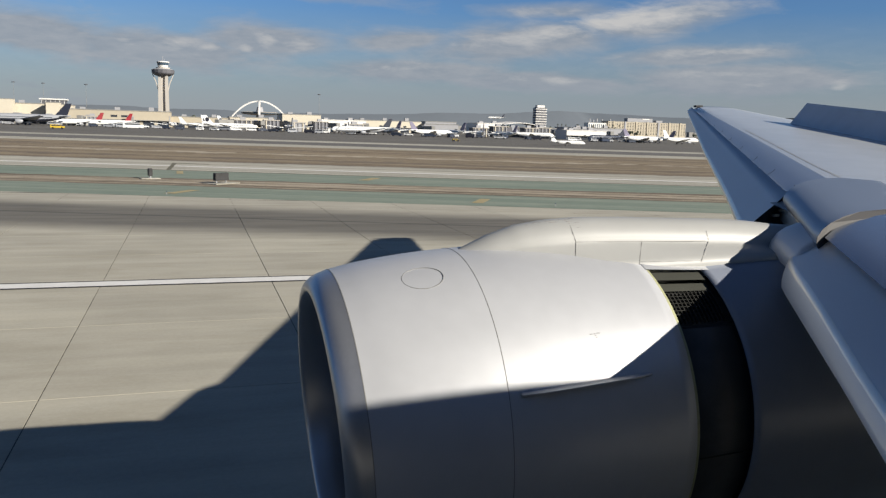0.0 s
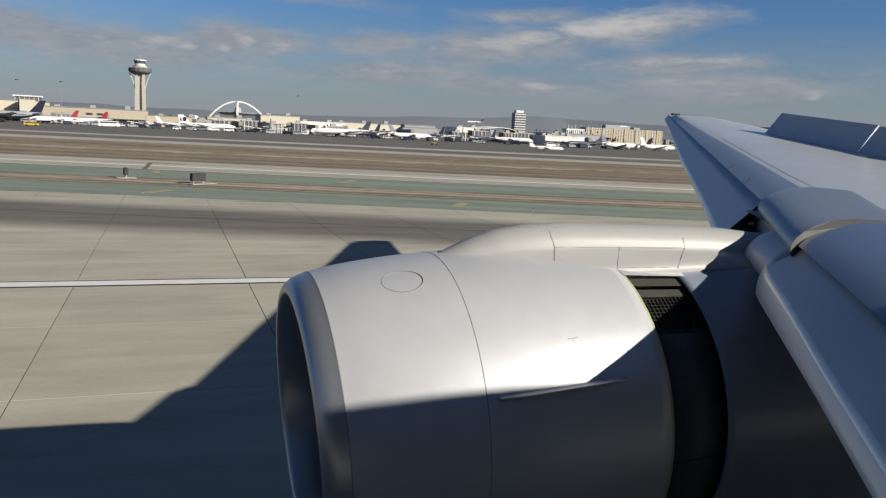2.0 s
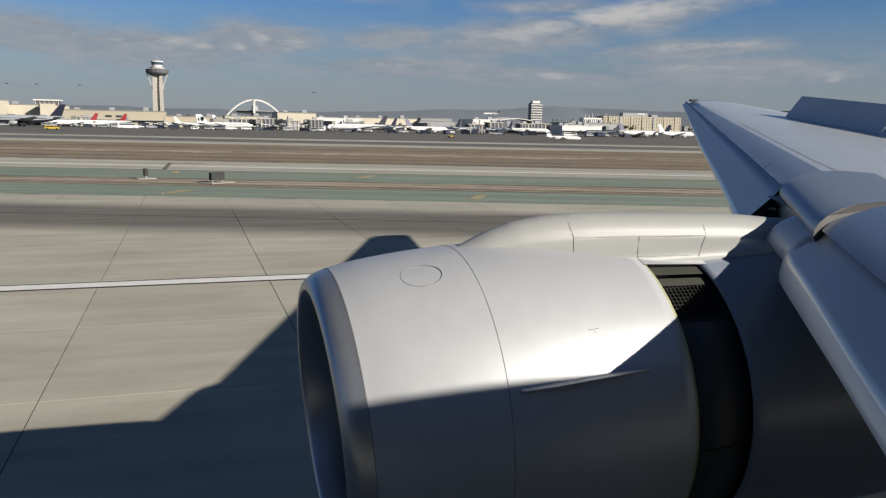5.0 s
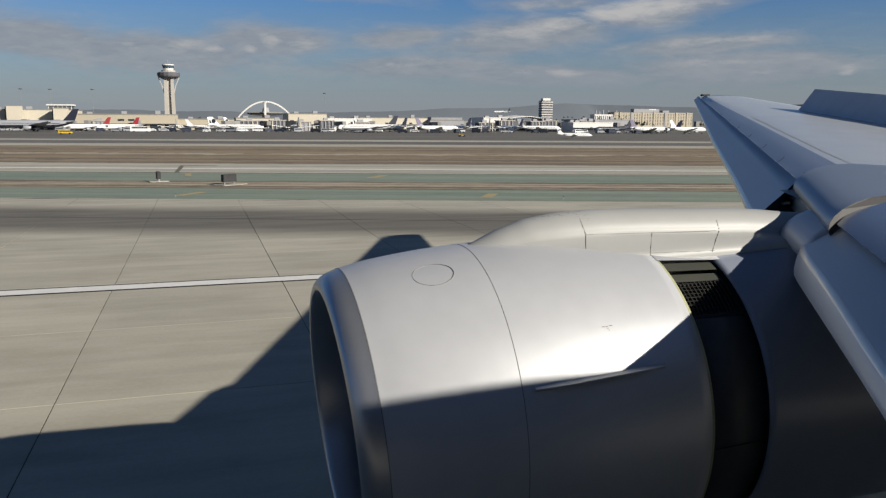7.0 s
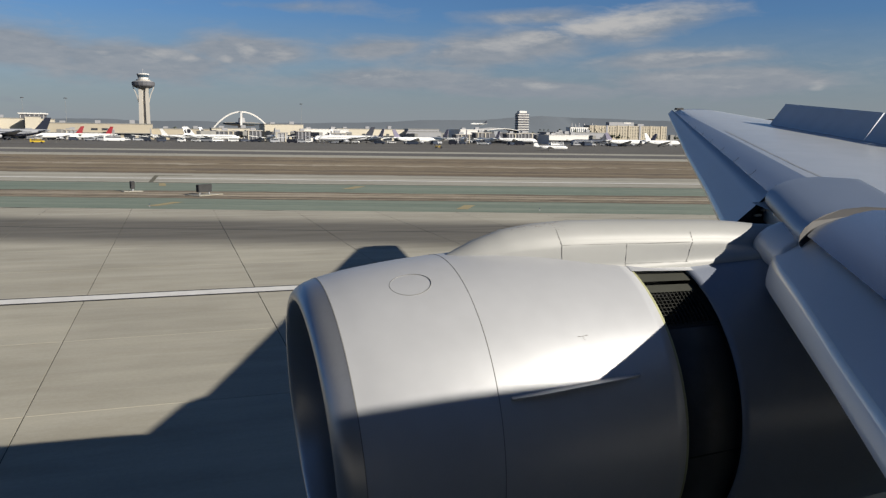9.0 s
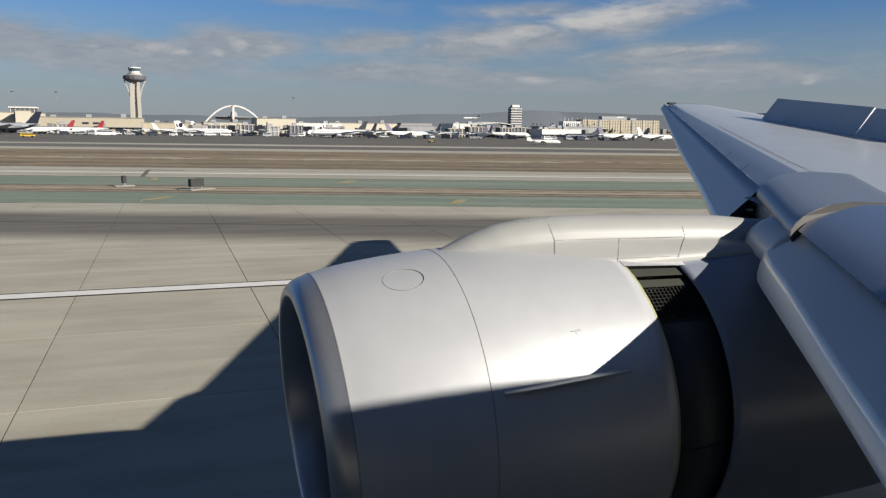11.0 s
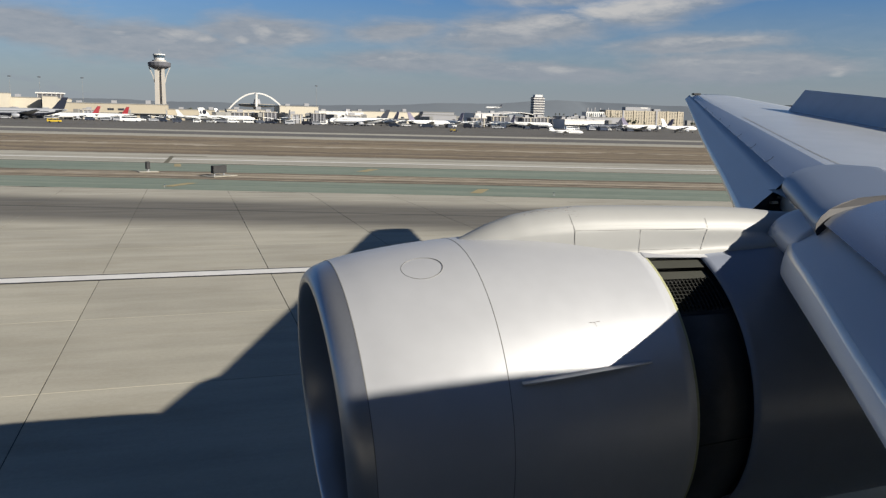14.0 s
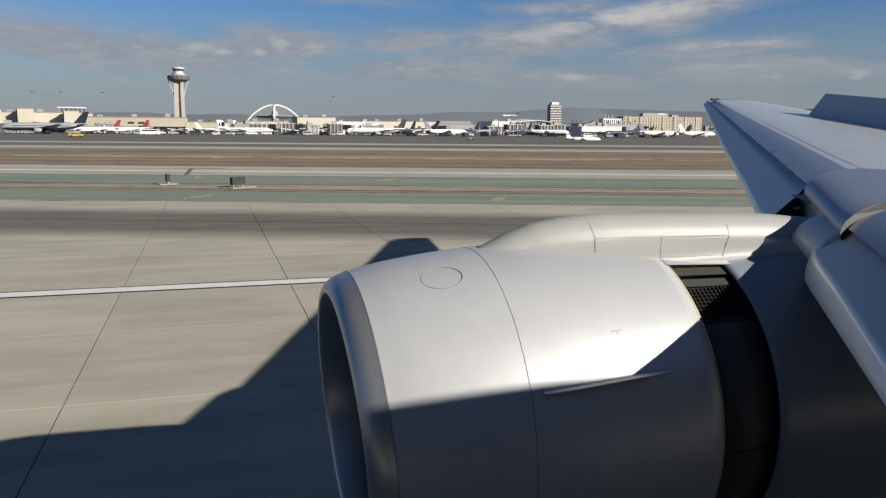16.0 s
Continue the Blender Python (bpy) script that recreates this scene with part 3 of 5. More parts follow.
def pylon():
    st = [(2.55, 0.03, -1.225), (2.72, 0.13, -1.15), (2.95, 0.20, -1.055), (3.25, 0.25, -0.965), (3.6, 0.28, -0.92), (4.0, 0.295, -0.905), (4.6, 0.30, -0.925), (5.3, 0.30, -0.965),
          (6.0, 0.30, -1.0), (6.35, 0.30, -1.05), (6.8, 0.32, -1.11), (7.4, 0.34, -1.13), (9.0, 0.30, -1.25)]
    def flank(x):
        """Half width against height, from the foot of the fillet up to the crown."""
        w, top = hermite([(s[0], s[1]) for s in st], x), hermite([(s[0], s[2]) for s in st], x)
        f = min(1.0, max(0.0, (x - 2.85) / 0.95))
        h = min(0.24, max(0.02, w * 0.8))
        low = [(-1.75, 0.05), (-1.392, 0.325), (-1.315, 0.235), (-1.245, 0.115), (-1.175, 0.035)]
        pts = [(min(z, top - h - 0.02 * (5 - k)), w + o * f) for k, (z, o) in enumerate(low)]
        pts += [(top - h + h * math.sin(math.pi * k / 16), w * math.cos(math.pi * k / 16)) for k in range(9)]
        return pts
    rows = []
    for x in [2.55 + 0.1 * k for k in range(19)] + [4.6, 5.0, 5.4, 5.8, 6.2, 6.6, 7.0, 7.6, 9.0]:
        fl = flank(x)
        rows.append([(x, AX[0] - o, z) for z, o in fl] + [(x, AX[0] + o, z) for z, o in reversed(fl[:-1])])
    p = part("pylon", quads(rows), M["pylon"], airliner, "light grey engine pylon fairing", True)

    def on_flank(x, z):
        """The place on the flank in line with the cabin window and a point of the inboard plane."""
        q = Vector((x, AX[0] - 0.306, z))
        for k in range(160):
            s = 0.86 + 0.001 * k
            c = q * s
            if AX[0] - c.y < hermite(flank(c.x), c.z):
                break
        return q * (s - 0.0008)

    def seam(a, b, w=0.0042):
        pts = [on_flank(a[0] + (b[0] - a[0]) * k / 8, a[1] + (b[1] - a[1]) * k / 8) for k in range(9)]
        d = (pts[-1] - pts[0]).normalized()
        n = d.cross(Vector((0, -1, 0.3))).normalized() * w
        part("panel_seam", quads([[c - n, c + n] for c in pts]), M["line"], p)
    seam((3.83, -1.135), (5.48, -1.20))
    seam((3.755, -0.955), (3.83, -1.135))
    seam((3.83, -1.135), (3.83, -1.40))
    seam((4.62, -1.165), (4.60, -1.43))
    seam((5.43, -1.08), (5.47, -1.20))
    seam((5.47, -1.20), (5.38, -1.44))
    seam((4.60, -1.385), (5.41, -1.42))
    seam((3.20, -1.30), (4.55, -1.475))
    # scuffs on the crown
    rnd = random.Random(4)
    for k in range(34):
        x = 3.32 + 0.62 * rnd.random()
        y = AX[0] - 0.03 - 0.20 * rnd.random() ** 0.8
        z = hermite([(s[0], s[2]) for s in st], x) + 0.003
        w = hermite([(s[0], s[1]) for s in st], x)
        dz = 0.24 * (1 - math.sqrt(max(0, 1 - ((y - AX[0]) / w) ** 2)))
        l = 0.02 + 0.05 * rnd.random()
        part("scuff", boxes(((x, y, z - dz - 0.01), (x + l, y + 0.010 + 0.008 * rnd.random(), z - dz + 0.001))), M["scuff"], p)


def plane_z(y):
    return -1.0 + 0.1 * (y - 8)


def le(y):
    return 8.02 + 0.605 * (y - 9.26)


def te(y):
    return 18.9 + 0.31 * (y - 19.8) if y > 8 else 15.24 + 0.02 * (8 - y)


def wing_row(y):
    """A closed section round the wing at span y."""
    c = te(y) - le(y)
    z0 = plane_z(y)
    k = min(1.0, c / 6.0)
    up = [(-0.03, -0.30 - 0.012 * c), (-0.02, -0.16), (0.05, -0.085), (0.16, -0.05), (0.32, 0.0), (min(0.6, 0.13 * c), 0.065 * k), (min(1.2, 0.2 * c), 0.112 * k)]
    up += [(f * c, z * k) for f, z in ((0.26, 0.125), (0.36, 0.13), (0.48, 0.125), (0.60, 0.11), (0.72, 0.085), (0.86, 0.02), (1.0, -0.08))]
    low = [(0.8 * c, -0.05 * c - 0.1), (0.5 * c, -0.085 * c), (0.25 * c, -0.085 * c), (0.08 * c, -0.065 * c - 0.1)]
    return [(le(y) + s, y, z0 + z) for s, z in up + low]


def wing():
    ys = [-1.5, 1, 3, 5, 6.5, 7.5, 8.5, 9.5, 11, 13, 15, 17, 19.5, 22, 24.5, 26.5, 27.6, 28.05]
    rows = [wing_row(y) for y in ys]
    w = part("wing", quads(rows, close_v=True, cap=True), M["wing"], airliner, "grey swept wing, upper skin catching the sky", True)
    port = [[(x, -5.8 - y, z) for x, y, z in wing_row(q)] for q in (-1.5, 5, 9, 15, 22, 28.05)]
    part("port_wing", quads(port, close_v=True, cap=True), M["wing"], airliner, "grey wing of the other side", True)
    for y0, y1 in ((1.2, 7.6), (9.2, 17.5)):
        rows = []
        for k in range(5):
            y = y0 + (y1 - y0) * k / 4
            rows.append([(te(y) + a, y, plane_z(y) + b) for a, b in ((0.0, -0.25), (0.5, -0.35), (1.5, -1.0), (1.45, -1.06), (0.3, -0.65), (-0.1, -0.45))])
        part("flap", quads(rows, close_v=True, cap=True), M["wing"], w, "lowered grey trailing-edge flap", True)
    tip = []
    for y, k in ((28.05, 1.0), (28.25, 0.8), (28.4, 0.45)):
        base = wing_row(28.05)
        mx, mz = sum(p[0] for p in base) / len(base), sum(p[2] for p in base) / len(base)
        tip.append([(mx + (p[0] - mx) * k + (y - 28.05) * 0.9, y, mz + (p[2] - mz) * k) for p in base])
    part("wing_tip", quads(tip, close_v=True, cap=True), M["wing"], w, "rounded wing tip", True)

    def slat(y0, y1, fwd, drop, name="slat", n=6, solid=False):
        """A drooped slat: a curved shell from its nose to a thin rear edge above the gap."""
        def row(y):
            s = hermite(fwd, y)
            d = hermite(drop, y)
            if solid:
                s *= hermite([(6.45, 1.0), (6.65, 0.97), (6.82, 0.88)], y)
            prof = [(0.02, 0.035), (-0.25 * s, -0.24 * d), (-0.50 * s, -0.48 * d), (-0.74 * s, -0.72 * d), (-0.90 * s, -0.88 * d), (-0.98 * s, -0.97 * d), (-1.0 * s, -1.04 * d), (-0.96 * s, -1.13 * d - 0.03), (-0.86 * s, -1.15 * d - 0.05),
                    (-0.66 * s, -0.92 * d - 0.06), (-0.42 * s, -0.58 * d - 0.04), (-0.2 * s, -0.26 * d - 0.02), (0.0, 0.0)]
            if solid:
                up = hermite([(4.2, 0), (5.2, 0.06), (5.7, 0.075), (6.82, 0.08)], y)
                prof = [(0.12 - (s + 0.05) * u, up + 0.035 - (d + 0.025) * u) for u in (0, 0.25, 0.5, 0.75, 0.9, 0.97)]
                prof += [(-s + 0.045, up - d - 0.01), (-s + 0.005, 0.85 * up - d - 0.06), (-s - 0.03, 0.3 * up - d - 0.115), (-s - 0.048, -d - 0.165), (-s - 0.01, -d - 0.215), (-s + 0.12, -d - 0.24), (-0.3 * s, -d - 0.27), (0.10, -0.42), (0.13, 0.0)]
            return [(le(y) + a, y, plane_z(y) + b) for a, b in prof]
        rows = [row(y0 + (y1 - y0) * k / n) for k in range(n + 1)]
        s = part(name, quads(rows, close_v=True), M["slat"], w, "polished metal leading-edge slat, extended", True)
        # near-black plates put shade over the end caps that the sun strikes
        for r in (rows[0], rows[-1]):
            part("slat_end", plate(r, 0.003, (0, -1 if r is rows[0] else 1, 0)), M["dark_gap"], s, "dark plate painted as the shaded slat end")
        er = []
        for r in rows:
            a, b, c = Vector(r[5]), Vector(r[6]), Vector(r[7])
            er.append([q + Vector((-0.005, -0.003, 0.001)) for q in ((a.lerp(b, 0.2), b, b.lerp(c, 0.5)) if solid else (Vector(r[4]), a, b, c))])
        part("worn_edge", quads(er), M["slat_edge"], s, "worn pale leading edge", True)
        return s
    FW = [(0, 0.75), (4.2, 0.675), (5.3, 0.665), (6.75, 0.65), (9, 0.72), (12, 0.62), (17, 0.52), (28, 0.16)]
    DR = [(0, 0.26), (4.2, 0.245), (5.3, 0.25), (6.75, 0.26), (9, 0.50), (12, 0.44), (17, 0.36), (28, 0.12)]
    slat(9.20, 27.9, FW, DR, n=24)
    slat(-0.4, 6.82, FW, DR, n=28, solid=True)
    # metal nose of the fixed wing behind the outboard slats, curve's shade painted darker
    def nose_band(name, f0, f1, mat, label):
        rows = []
        for k in range(25):
            y = 9.3 + 18.5 * k / 24
            wd = hermite([(9.3, 1.2), (12, 1.08), (20, 0.75), (28, 0.35)], y)
            R = sorted((q[0], q[2]) for q in wing_row(y)[2:14])
            q0, q1 = max(0.06, wd * f0), wd * f1
            rows.append([(le(y) + q, y, hermite(R, le(y) + q) + 0.006) for q in (q0 + (q1 - q0) * j / 5 for j in range(6))])
        part(name, quads(rows), mat, w, label, True)
    nose_band("nose_skin", 0.0, 0.8, M["nose_shade"], "metal strip behind the slats, darkened for the shaded nose curve")
    # near-black sheets as painted shade behind the slats; short seams on the fixed nose
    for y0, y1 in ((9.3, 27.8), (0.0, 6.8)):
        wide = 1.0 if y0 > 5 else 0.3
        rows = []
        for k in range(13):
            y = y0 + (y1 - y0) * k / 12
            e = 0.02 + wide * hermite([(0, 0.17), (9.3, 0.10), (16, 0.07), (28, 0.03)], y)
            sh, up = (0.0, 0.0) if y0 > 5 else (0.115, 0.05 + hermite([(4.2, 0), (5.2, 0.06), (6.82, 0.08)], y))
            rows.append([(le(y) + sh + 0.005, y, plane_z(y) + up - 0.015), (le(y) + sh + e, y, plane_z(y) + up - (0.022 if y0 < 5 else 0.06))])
        part("slat_gap_shade", quads(rows), M["dark_gap"], w, "dark sheet painted as the shade in the slot behind the slat")
    for y in (9.7, 11.3, 13.0, 14.8, 16.6, 18.4, 20.3, 22.2):
        rows = []
        for k in range(6):
            s = 0.12 + 0.30 * k / 5 * min(1, 12 / y)
            R = sorted((q[0], q[2]) for q in wing_row(y)[2:14])
            z = hermite(R, le(y) + s) + 0.012
            rows.append([(le(y) + s, y - 0.009 + 0.16 * (k / 5) ** 2, z), (le(y) + s, y + 0.009 + 0.16 * (k / 5) ** 2, z)])
        part("nose_seam", quads(rows), M["dark_gap"], w)
    # fixed nose over the pylon, standing on the full contour
    def strip_row(y):
        x0, z0 = 6.05 + 0.662 * (y - 6.5), -1.06 + 0.1 * (y - 6.5)
        prof = [(2.9, -0.03), (2.2, 0.05), (1.6, 0.10), (1.1, 0.12), (0.65, 0.125), (0.32, 0.10), (0.12, 0.055), (0.02, 0.0), (0.0, -0.07), (0.05, -0.13),
                (0.4, -0.16), (0.9, -0.14), (1.6, -0.12), (2.9, -0.10)]
        return [(x0 + a, y + 0.50 * min(1.4, max(0, a)), z0 + b + 0.05 * min(1.4, max(0, a))) for a, b in prof]
    f = part("fixed_nose", quads([strip_row(6.5 + 2.22 * k / 8) for k in range(9)], close_v=True), M["fixed"], w, "fixed leading edge over the pylon, shade in its colour")
    for q in f.data.polygons:
        q.use_smooth = len(q.vertices) == 4
    R = strip_row(6.5)
    # end face coloured dark to stand for the hull shadow on it
    part("nose_end", plate(R, 0.004, (0, 1, 0)), M["rub"], f, "end face of the fixed nose")
    # inboard skin that rises from the slat's rear edge to meet the fixed nose
    rows = []
    for a, h in ((0.07, -0.03), (0.25, 0.02), (0.5, 0.06), (0.8, 0.09), (1.2, 0.10), (1.6, 0.09), (2.2, 0.06), (2.9, 0.04)):
        za = hermite([(q[0] - R[8][0], q[2]) for q in sorted(R[:9])], a)
        drop = hermite([(0, 0.04), (0.35, 0.06), (0.8, 0.045), (1.4, 0.02), (3, 0.014)], a)
        A = Vector((le(-0.5) + a + 0.09, -0.5, plane_z(-0.5) + 0.02 + h))
        B = Vector((R[8][0] + a + 0.06, 6.5 + 0.5 * min(1.4, a) - 0.006, za - drop))
        rows.append([A.lerp(B, k / 8) for k in range(9)])
    # the skin's dark bluish colour includes shade from the fuselage
    part("inboard_skin", quads(rows), M["nose"], w, "bare metal inboard skin behind the slat, shade in its colour", True)
    # open strut bay beside the outboard slat
    bay = part("strut_bay", quads([[(7.35, 8.15, -1.08), (8.05, 8.15, -1.02)], [(7.75, 9.25, -0.98), (8.35, 9.25, -0.95)]]), M["pylon"], w, "shaded closing plate at the slat end")
    part("slat_strut", boxes(((7.55, 8.55, -1.10), (7.85, 8.59, -1.03))), M["lip"], bay, "short slat strut")
    # near-black rib painted as the shaded opening; pale brackets as its sunlit bits
    rib = part("slat_rib", plate([(7.45, 9.36, -1.40), (8.6, 9.36, -1.40), (8.45, 9.36, -0.95), (8.1, 9.36, -0.90)], 0.03, (0, 1, 0)), M["dark_gap"], w, "near-black rib painted as the shaded opening at the slat end")
    for q, (x, z) in enumerate(((7.98, -1.12), (8.12, -1.03), (7.86, -1.19))):
        part("rib_bracket", boxes(((x, 9.28, z), (x + 0.10, 9.34, z + 0.035))), M["slat_edge"], rib, "pale bracket painted as a sunlit bit")
    # spoilers standing up
    h0, h1 = Vector((17.24, 19.81, 0.26)), Vector((15.0, 12.6, -0.42))
    for a, b in ((0.0, 0.69), (0.693, 1.0)):
        A, B = h0.lerp(h1, a), h0.lerp(h1, b)
        along = (B - A).normalized()
        lift = Vector((0.55, -0.05, 0.66)).normalized()
        pts = [A - lift * 0.06, B - lift * 0.06, B + lift * (0.80 if b == 1.0 else 0.79), A + lift * 0.765 + along * 0.05]
        nrm = along.cross(lift)
        part("spoiler", plate(pts, 0.035, nrm), M["spoiler"], w, "raised blue-grey spoiler panel")
    # skin joints
    def joint(pts, wdt=0.012):
        rows = []
        for x, y in pts:
            c = te(y) - le(y)
            s = x - le(y)
            R = wing_row(y)[:14]
            z = hermite([(q[0], q[2]) for q in sorted(R)], x) + 0.006
            rows.append([(x - wdt, y, z), (x + wdt, y, z)])
        part("skin_joint", quads(rows), M["line"], w)
    part("tip_light", boxes(((19.55, 27.92, 1.02), (19.9, 28.1, 1.10)), bevel=0.02), M["dark_gap"], w, "dark light housing")
    joint([(le(y) + q, y) for y, q in ((4, 2.6), (6, 2.2), (8, 1.7), (8.8, 1.5), (9.6, 1.2), (11, 1.1), (14, 0.98), (18, 0.84))], 0.008)
    return w


def end_fairing():
    """The rounded fairing between the inboard slat and the pylon."""
    rows = []
    for i in range(9):
        y = 6.66 + 0.79 * i / 8
        x0, top = 6.0 + 0.42 * (y - 6.83), -1.115 + 0.1 * (y - 6.5)
        rows.append([(x0 + a, y, top + b) for a, b in ((1.0, 0.02), (0.6, 0.01), (0.36, -0.02), (0.22, -0.06), (0.11, -0.12), (0.03, -0.20), (0.0, -0.28), (0.03, -0.37), (0.12, -0.44), (0.3, -0.47), (1.0, -0.47))])
    part("slat_end_fairing", quads(rows, close_v=True, cap=True), M["slat"], airliner, "rounded fairing between slat and pylon", True)


M["duct"] = varied("grey_duct_liner", (0.13, 0.13, 0.15), 0.5, 0.1)
M["fan"] = varied("titanium_blades", (0.10, 0.10, 0.12), 0.35, 0.7)


def gear():
    """Wheels that carry the airliner, below the cabin."""
    inv = AIR.inverted()
    for gx, gy in ((-17.0, -2.9), (11.0, -8.4), (11.0, 2.6)):
        top = AIR @ Vector((gx, gy, -2.2))
        leg = part("landing_gear", boxes(((-0.16, -0.16, 0.7), (0.16, 0.16, top.z))), M["hull"], airliner, "landing gear leg")
        leg.matrix_basis = inv @ pose(top.x, top.y, 0)
        for ax in (-0.75, 0.75) if gx > 0 else (0.0,):
            for ay in (-0.55, 0.55):
                rows = [[(ax + r * math.cos(2 * math.pi * a / 20), ay + d, 0.66 + r * math.sin(2 * math.pi * a / 20)) for a in range(20)] for d, r in ((-0.24, 0.3), (-0.24, 0.58), (-0.12, 0.66), (0.12, 0.66), (0.24, 0.58), (0.24, 0.3))]
                part("tyre", quads(rows, close_v=True, cap=True), M["black_paint"], leg)


hull()
gear()
engine()
pylon()
wing()
end_fairing()

# ======== far buildings ========
M["cream"] = varied("cream_wall", (0.541, 0.490, 0.388), 0.8, 0, 0.05, 0.08, 0.5)
M["white_wall"] = varied("white_wall", (0.68, 0.66, 0.62), 0.8, 0, 0.05, 0.08, 0.5)
M["grey_wall"] = varied("grey_wall", (0.30, 0.30, 0.31), 0.8, 0, 0.05, 0.10, 0.5)
M["dark_wall"] = varied("dark_wall", (0.10, 0.10, 0.11), 0.7, 0, 0.05, 0.15, 0.5)
M["window"] = varied("dark_window", (0.035, 0.04, 0.05), 0.25, 0, 0.2, 0.2)
M["beige"] = varied("beige_wall", (0.414, 0.364, 0.275), 0.8, 0, 0.04, 0.08, 0.4)
M["roof"] = varied("grey_roof", (0.235, 0.229, 0.214), 0.85, 0, 0.05, 0.1)
M["tower_white"] = varied("tower_concrete", (0.399, 0.371, 0.328), 0.75, 0, 0.05, 0.07)
M["blue_glass"] = varied("blue_glass", (0.06, 0.09, 0.12), 0.2, 0, 0.2, 0.2)
# distance haze is put into the hill colour as flat blue-grey
M["hill"] = varied("haze_tinted_hill", (0.150, 0.170, 0.192), 1.0, 0, 0.002, 0.04, 0.02, Specular_IOR_Level=0.0)
M["leaf"] = varied("dark_foliage", (0.05, 0.06, 0.035), 0.8, 0, 0.2, 0.3)
M["trunk"] = varied("grey_trunk", (0.17, 0.14, 0.11), 0.9)


def building(x0, x1, y, h, depth, mat, label, rows=0, cols=0, win=(0.5, 0.5), base=0.0, top=1.5, roof_h=0.5, name="terminal_building", wmat="window", skip=0.0, category="building"):
    """A block with a roof slab and real, recessed windows in a grid on its front."""
    b = thing(name, pose((x0 + x1) / 2, y, 0), label, category)
    w = (x1 - x0) / 2
    part("wall", boxes(((-w, 0, 0), (w, depth, h))), mat, b)
    part("roof", boxes(((-w - 0.3, -0.3, h), (w + 0.3, depth + 0.3, h + roof_h))), M["roof"] if mat is not M["white_wall"] else M["white_wall"], b)
    if name in ("terminal_building", "concourse", "pier", "gate_building"):
        # near-black boxes along the wall foot, painted as shade in the bays
        bays = max(2, int(2 * w / 9))
        for k in range(bays):
            c0, c1 = -w + 2 * w * (k + 0.12) / bays, -w + 2 * w * (k + 0.88) / bays
            part("shade_bay", boxes(((c0, -0.25, 0.0), (c1, 0.2, min(4.2, h * 0.42)))), M["window"], b, "dark box painted as a shaded service bay")
        part("canopy", boxes(((-w, -2.2, min(4.3, h * 0.43)), (w, -0.0, min(4.8, h * 0.48)))), M["roof"], b)
        for k in range(max(2, int(w / 10))):
            px = -w + 2 * w * (k + 0.35) / max(2, int(w / 10))
            part("roof_unit", boxes(((px, 8, h + roof_h), (px + 3.5, 11, h + roof_h + 1.4 + 0.6 * (k % 3)))), M["grey_wall"], b)
    if rows and cols:
        cw, ch = 2 * w / cols, (h - base - top) / rows
        me = None
        rnd = random.Random(int(x0 * 7 + y))
        for r in range(rows):
            for c in range(cols):
                if rnd.random() < skip:
                    continue
                cx, cz = -w + cw * (c + 0.5), base + ch * (r + 0.5)
                if me is None:
                    bm = boxes(((-cw * win[0] / 2, -0.06, -ch * win[1] / 2), (cw * win[0] / 2, 0.1, ch * win[1] / 2)))
                    ob = part("window", bm, M[wmat], b)
                    me = ob.data
                else:
                    ob = new("window", me)
                    ob.parent = b
                ob.location = (cx, 0, cz)
    return b


def control_tower(x, y):
    t = thing("control_tower", pose(x, y, 0), "tall white concrete control tower with flared glass cab", "control tower")
    for sx in (-1, 1):
        for sy in (-1, 1):
            rows = []
            for z, o, r in ((0, 4.9, 2.4), (20, 4.6, 2.3), (50, 4.2, 2.2), (58, 4.2, 2.0), (64, 4.6, 1.8)):
                rows.append([(sx * o + r * a, sy * o + r * b, z) for a, b in ((-1, -1), (1, -1), (1, 1), (-1, 1))])
            part("shaft_leg", quads(rows, close_v=True, cap=True), M["tower_white"], t)
    part("core", boxes(((-3.4, -3.4, 0), (3.4, 3.4, 66))), M["tower_white"], t)
    for sx in (-1, 1):
        rows = [[(sx * o + a, -4.5 + b, z) for a, b in ((-0.65, -0.65), (0.65, -0.65), (0.65, 0.65), (-0.65, 0.65))] for z, o in ((44, 6.2), (54, 8.6), (65, 13.2))]
        part("brace", quads(rows, close_v=True, cap=True), M["tower_white"], t)

    def ring(name, mat, prof, n=16):
        rows = [[(r * math.cos(2 * math.pi * k / n), r * math.sin(2 * math.pi * k / n), z) for k in range(n)] for z, r in prof]
        return part(name, quads(rows, close_v=True, cap=True), mat, t)
    ring("lower_deck", M["dark_wall"], [(63.0, 8.0), (65.5, 13.2), (67.0, 14.4), (71.0, 14.8), (71.6, 13.6)])
    ring("deck_rim", M["grey_wall"], [(71.6, 13.4), (72.4, 12.0)])
    ring("neck", M["tower_white"], [(70, 9.0), (74.5, 9.0)])
    ring("service_floor", M["white_wall"], [(74.5, 6.2), (77.2, 6.8)])
    ring("cab_glass", M["blue_glass"], [(77.2, 6.8), (81.0, 7.8)])
    ring("cab_roof", M["white_wall"], [(81.0, 8.2), (82.2, 7.8), (82.8, 3)])
    part("antenna", boxes(((-0.25, -0.25, 82), (0.25, 0.25, 89))), M["grey_wall"], t)
    part("antenna", boxes(((2.2, -0.2, 82), (2.6, 0.2, 86))), M["grey_wall"], t)


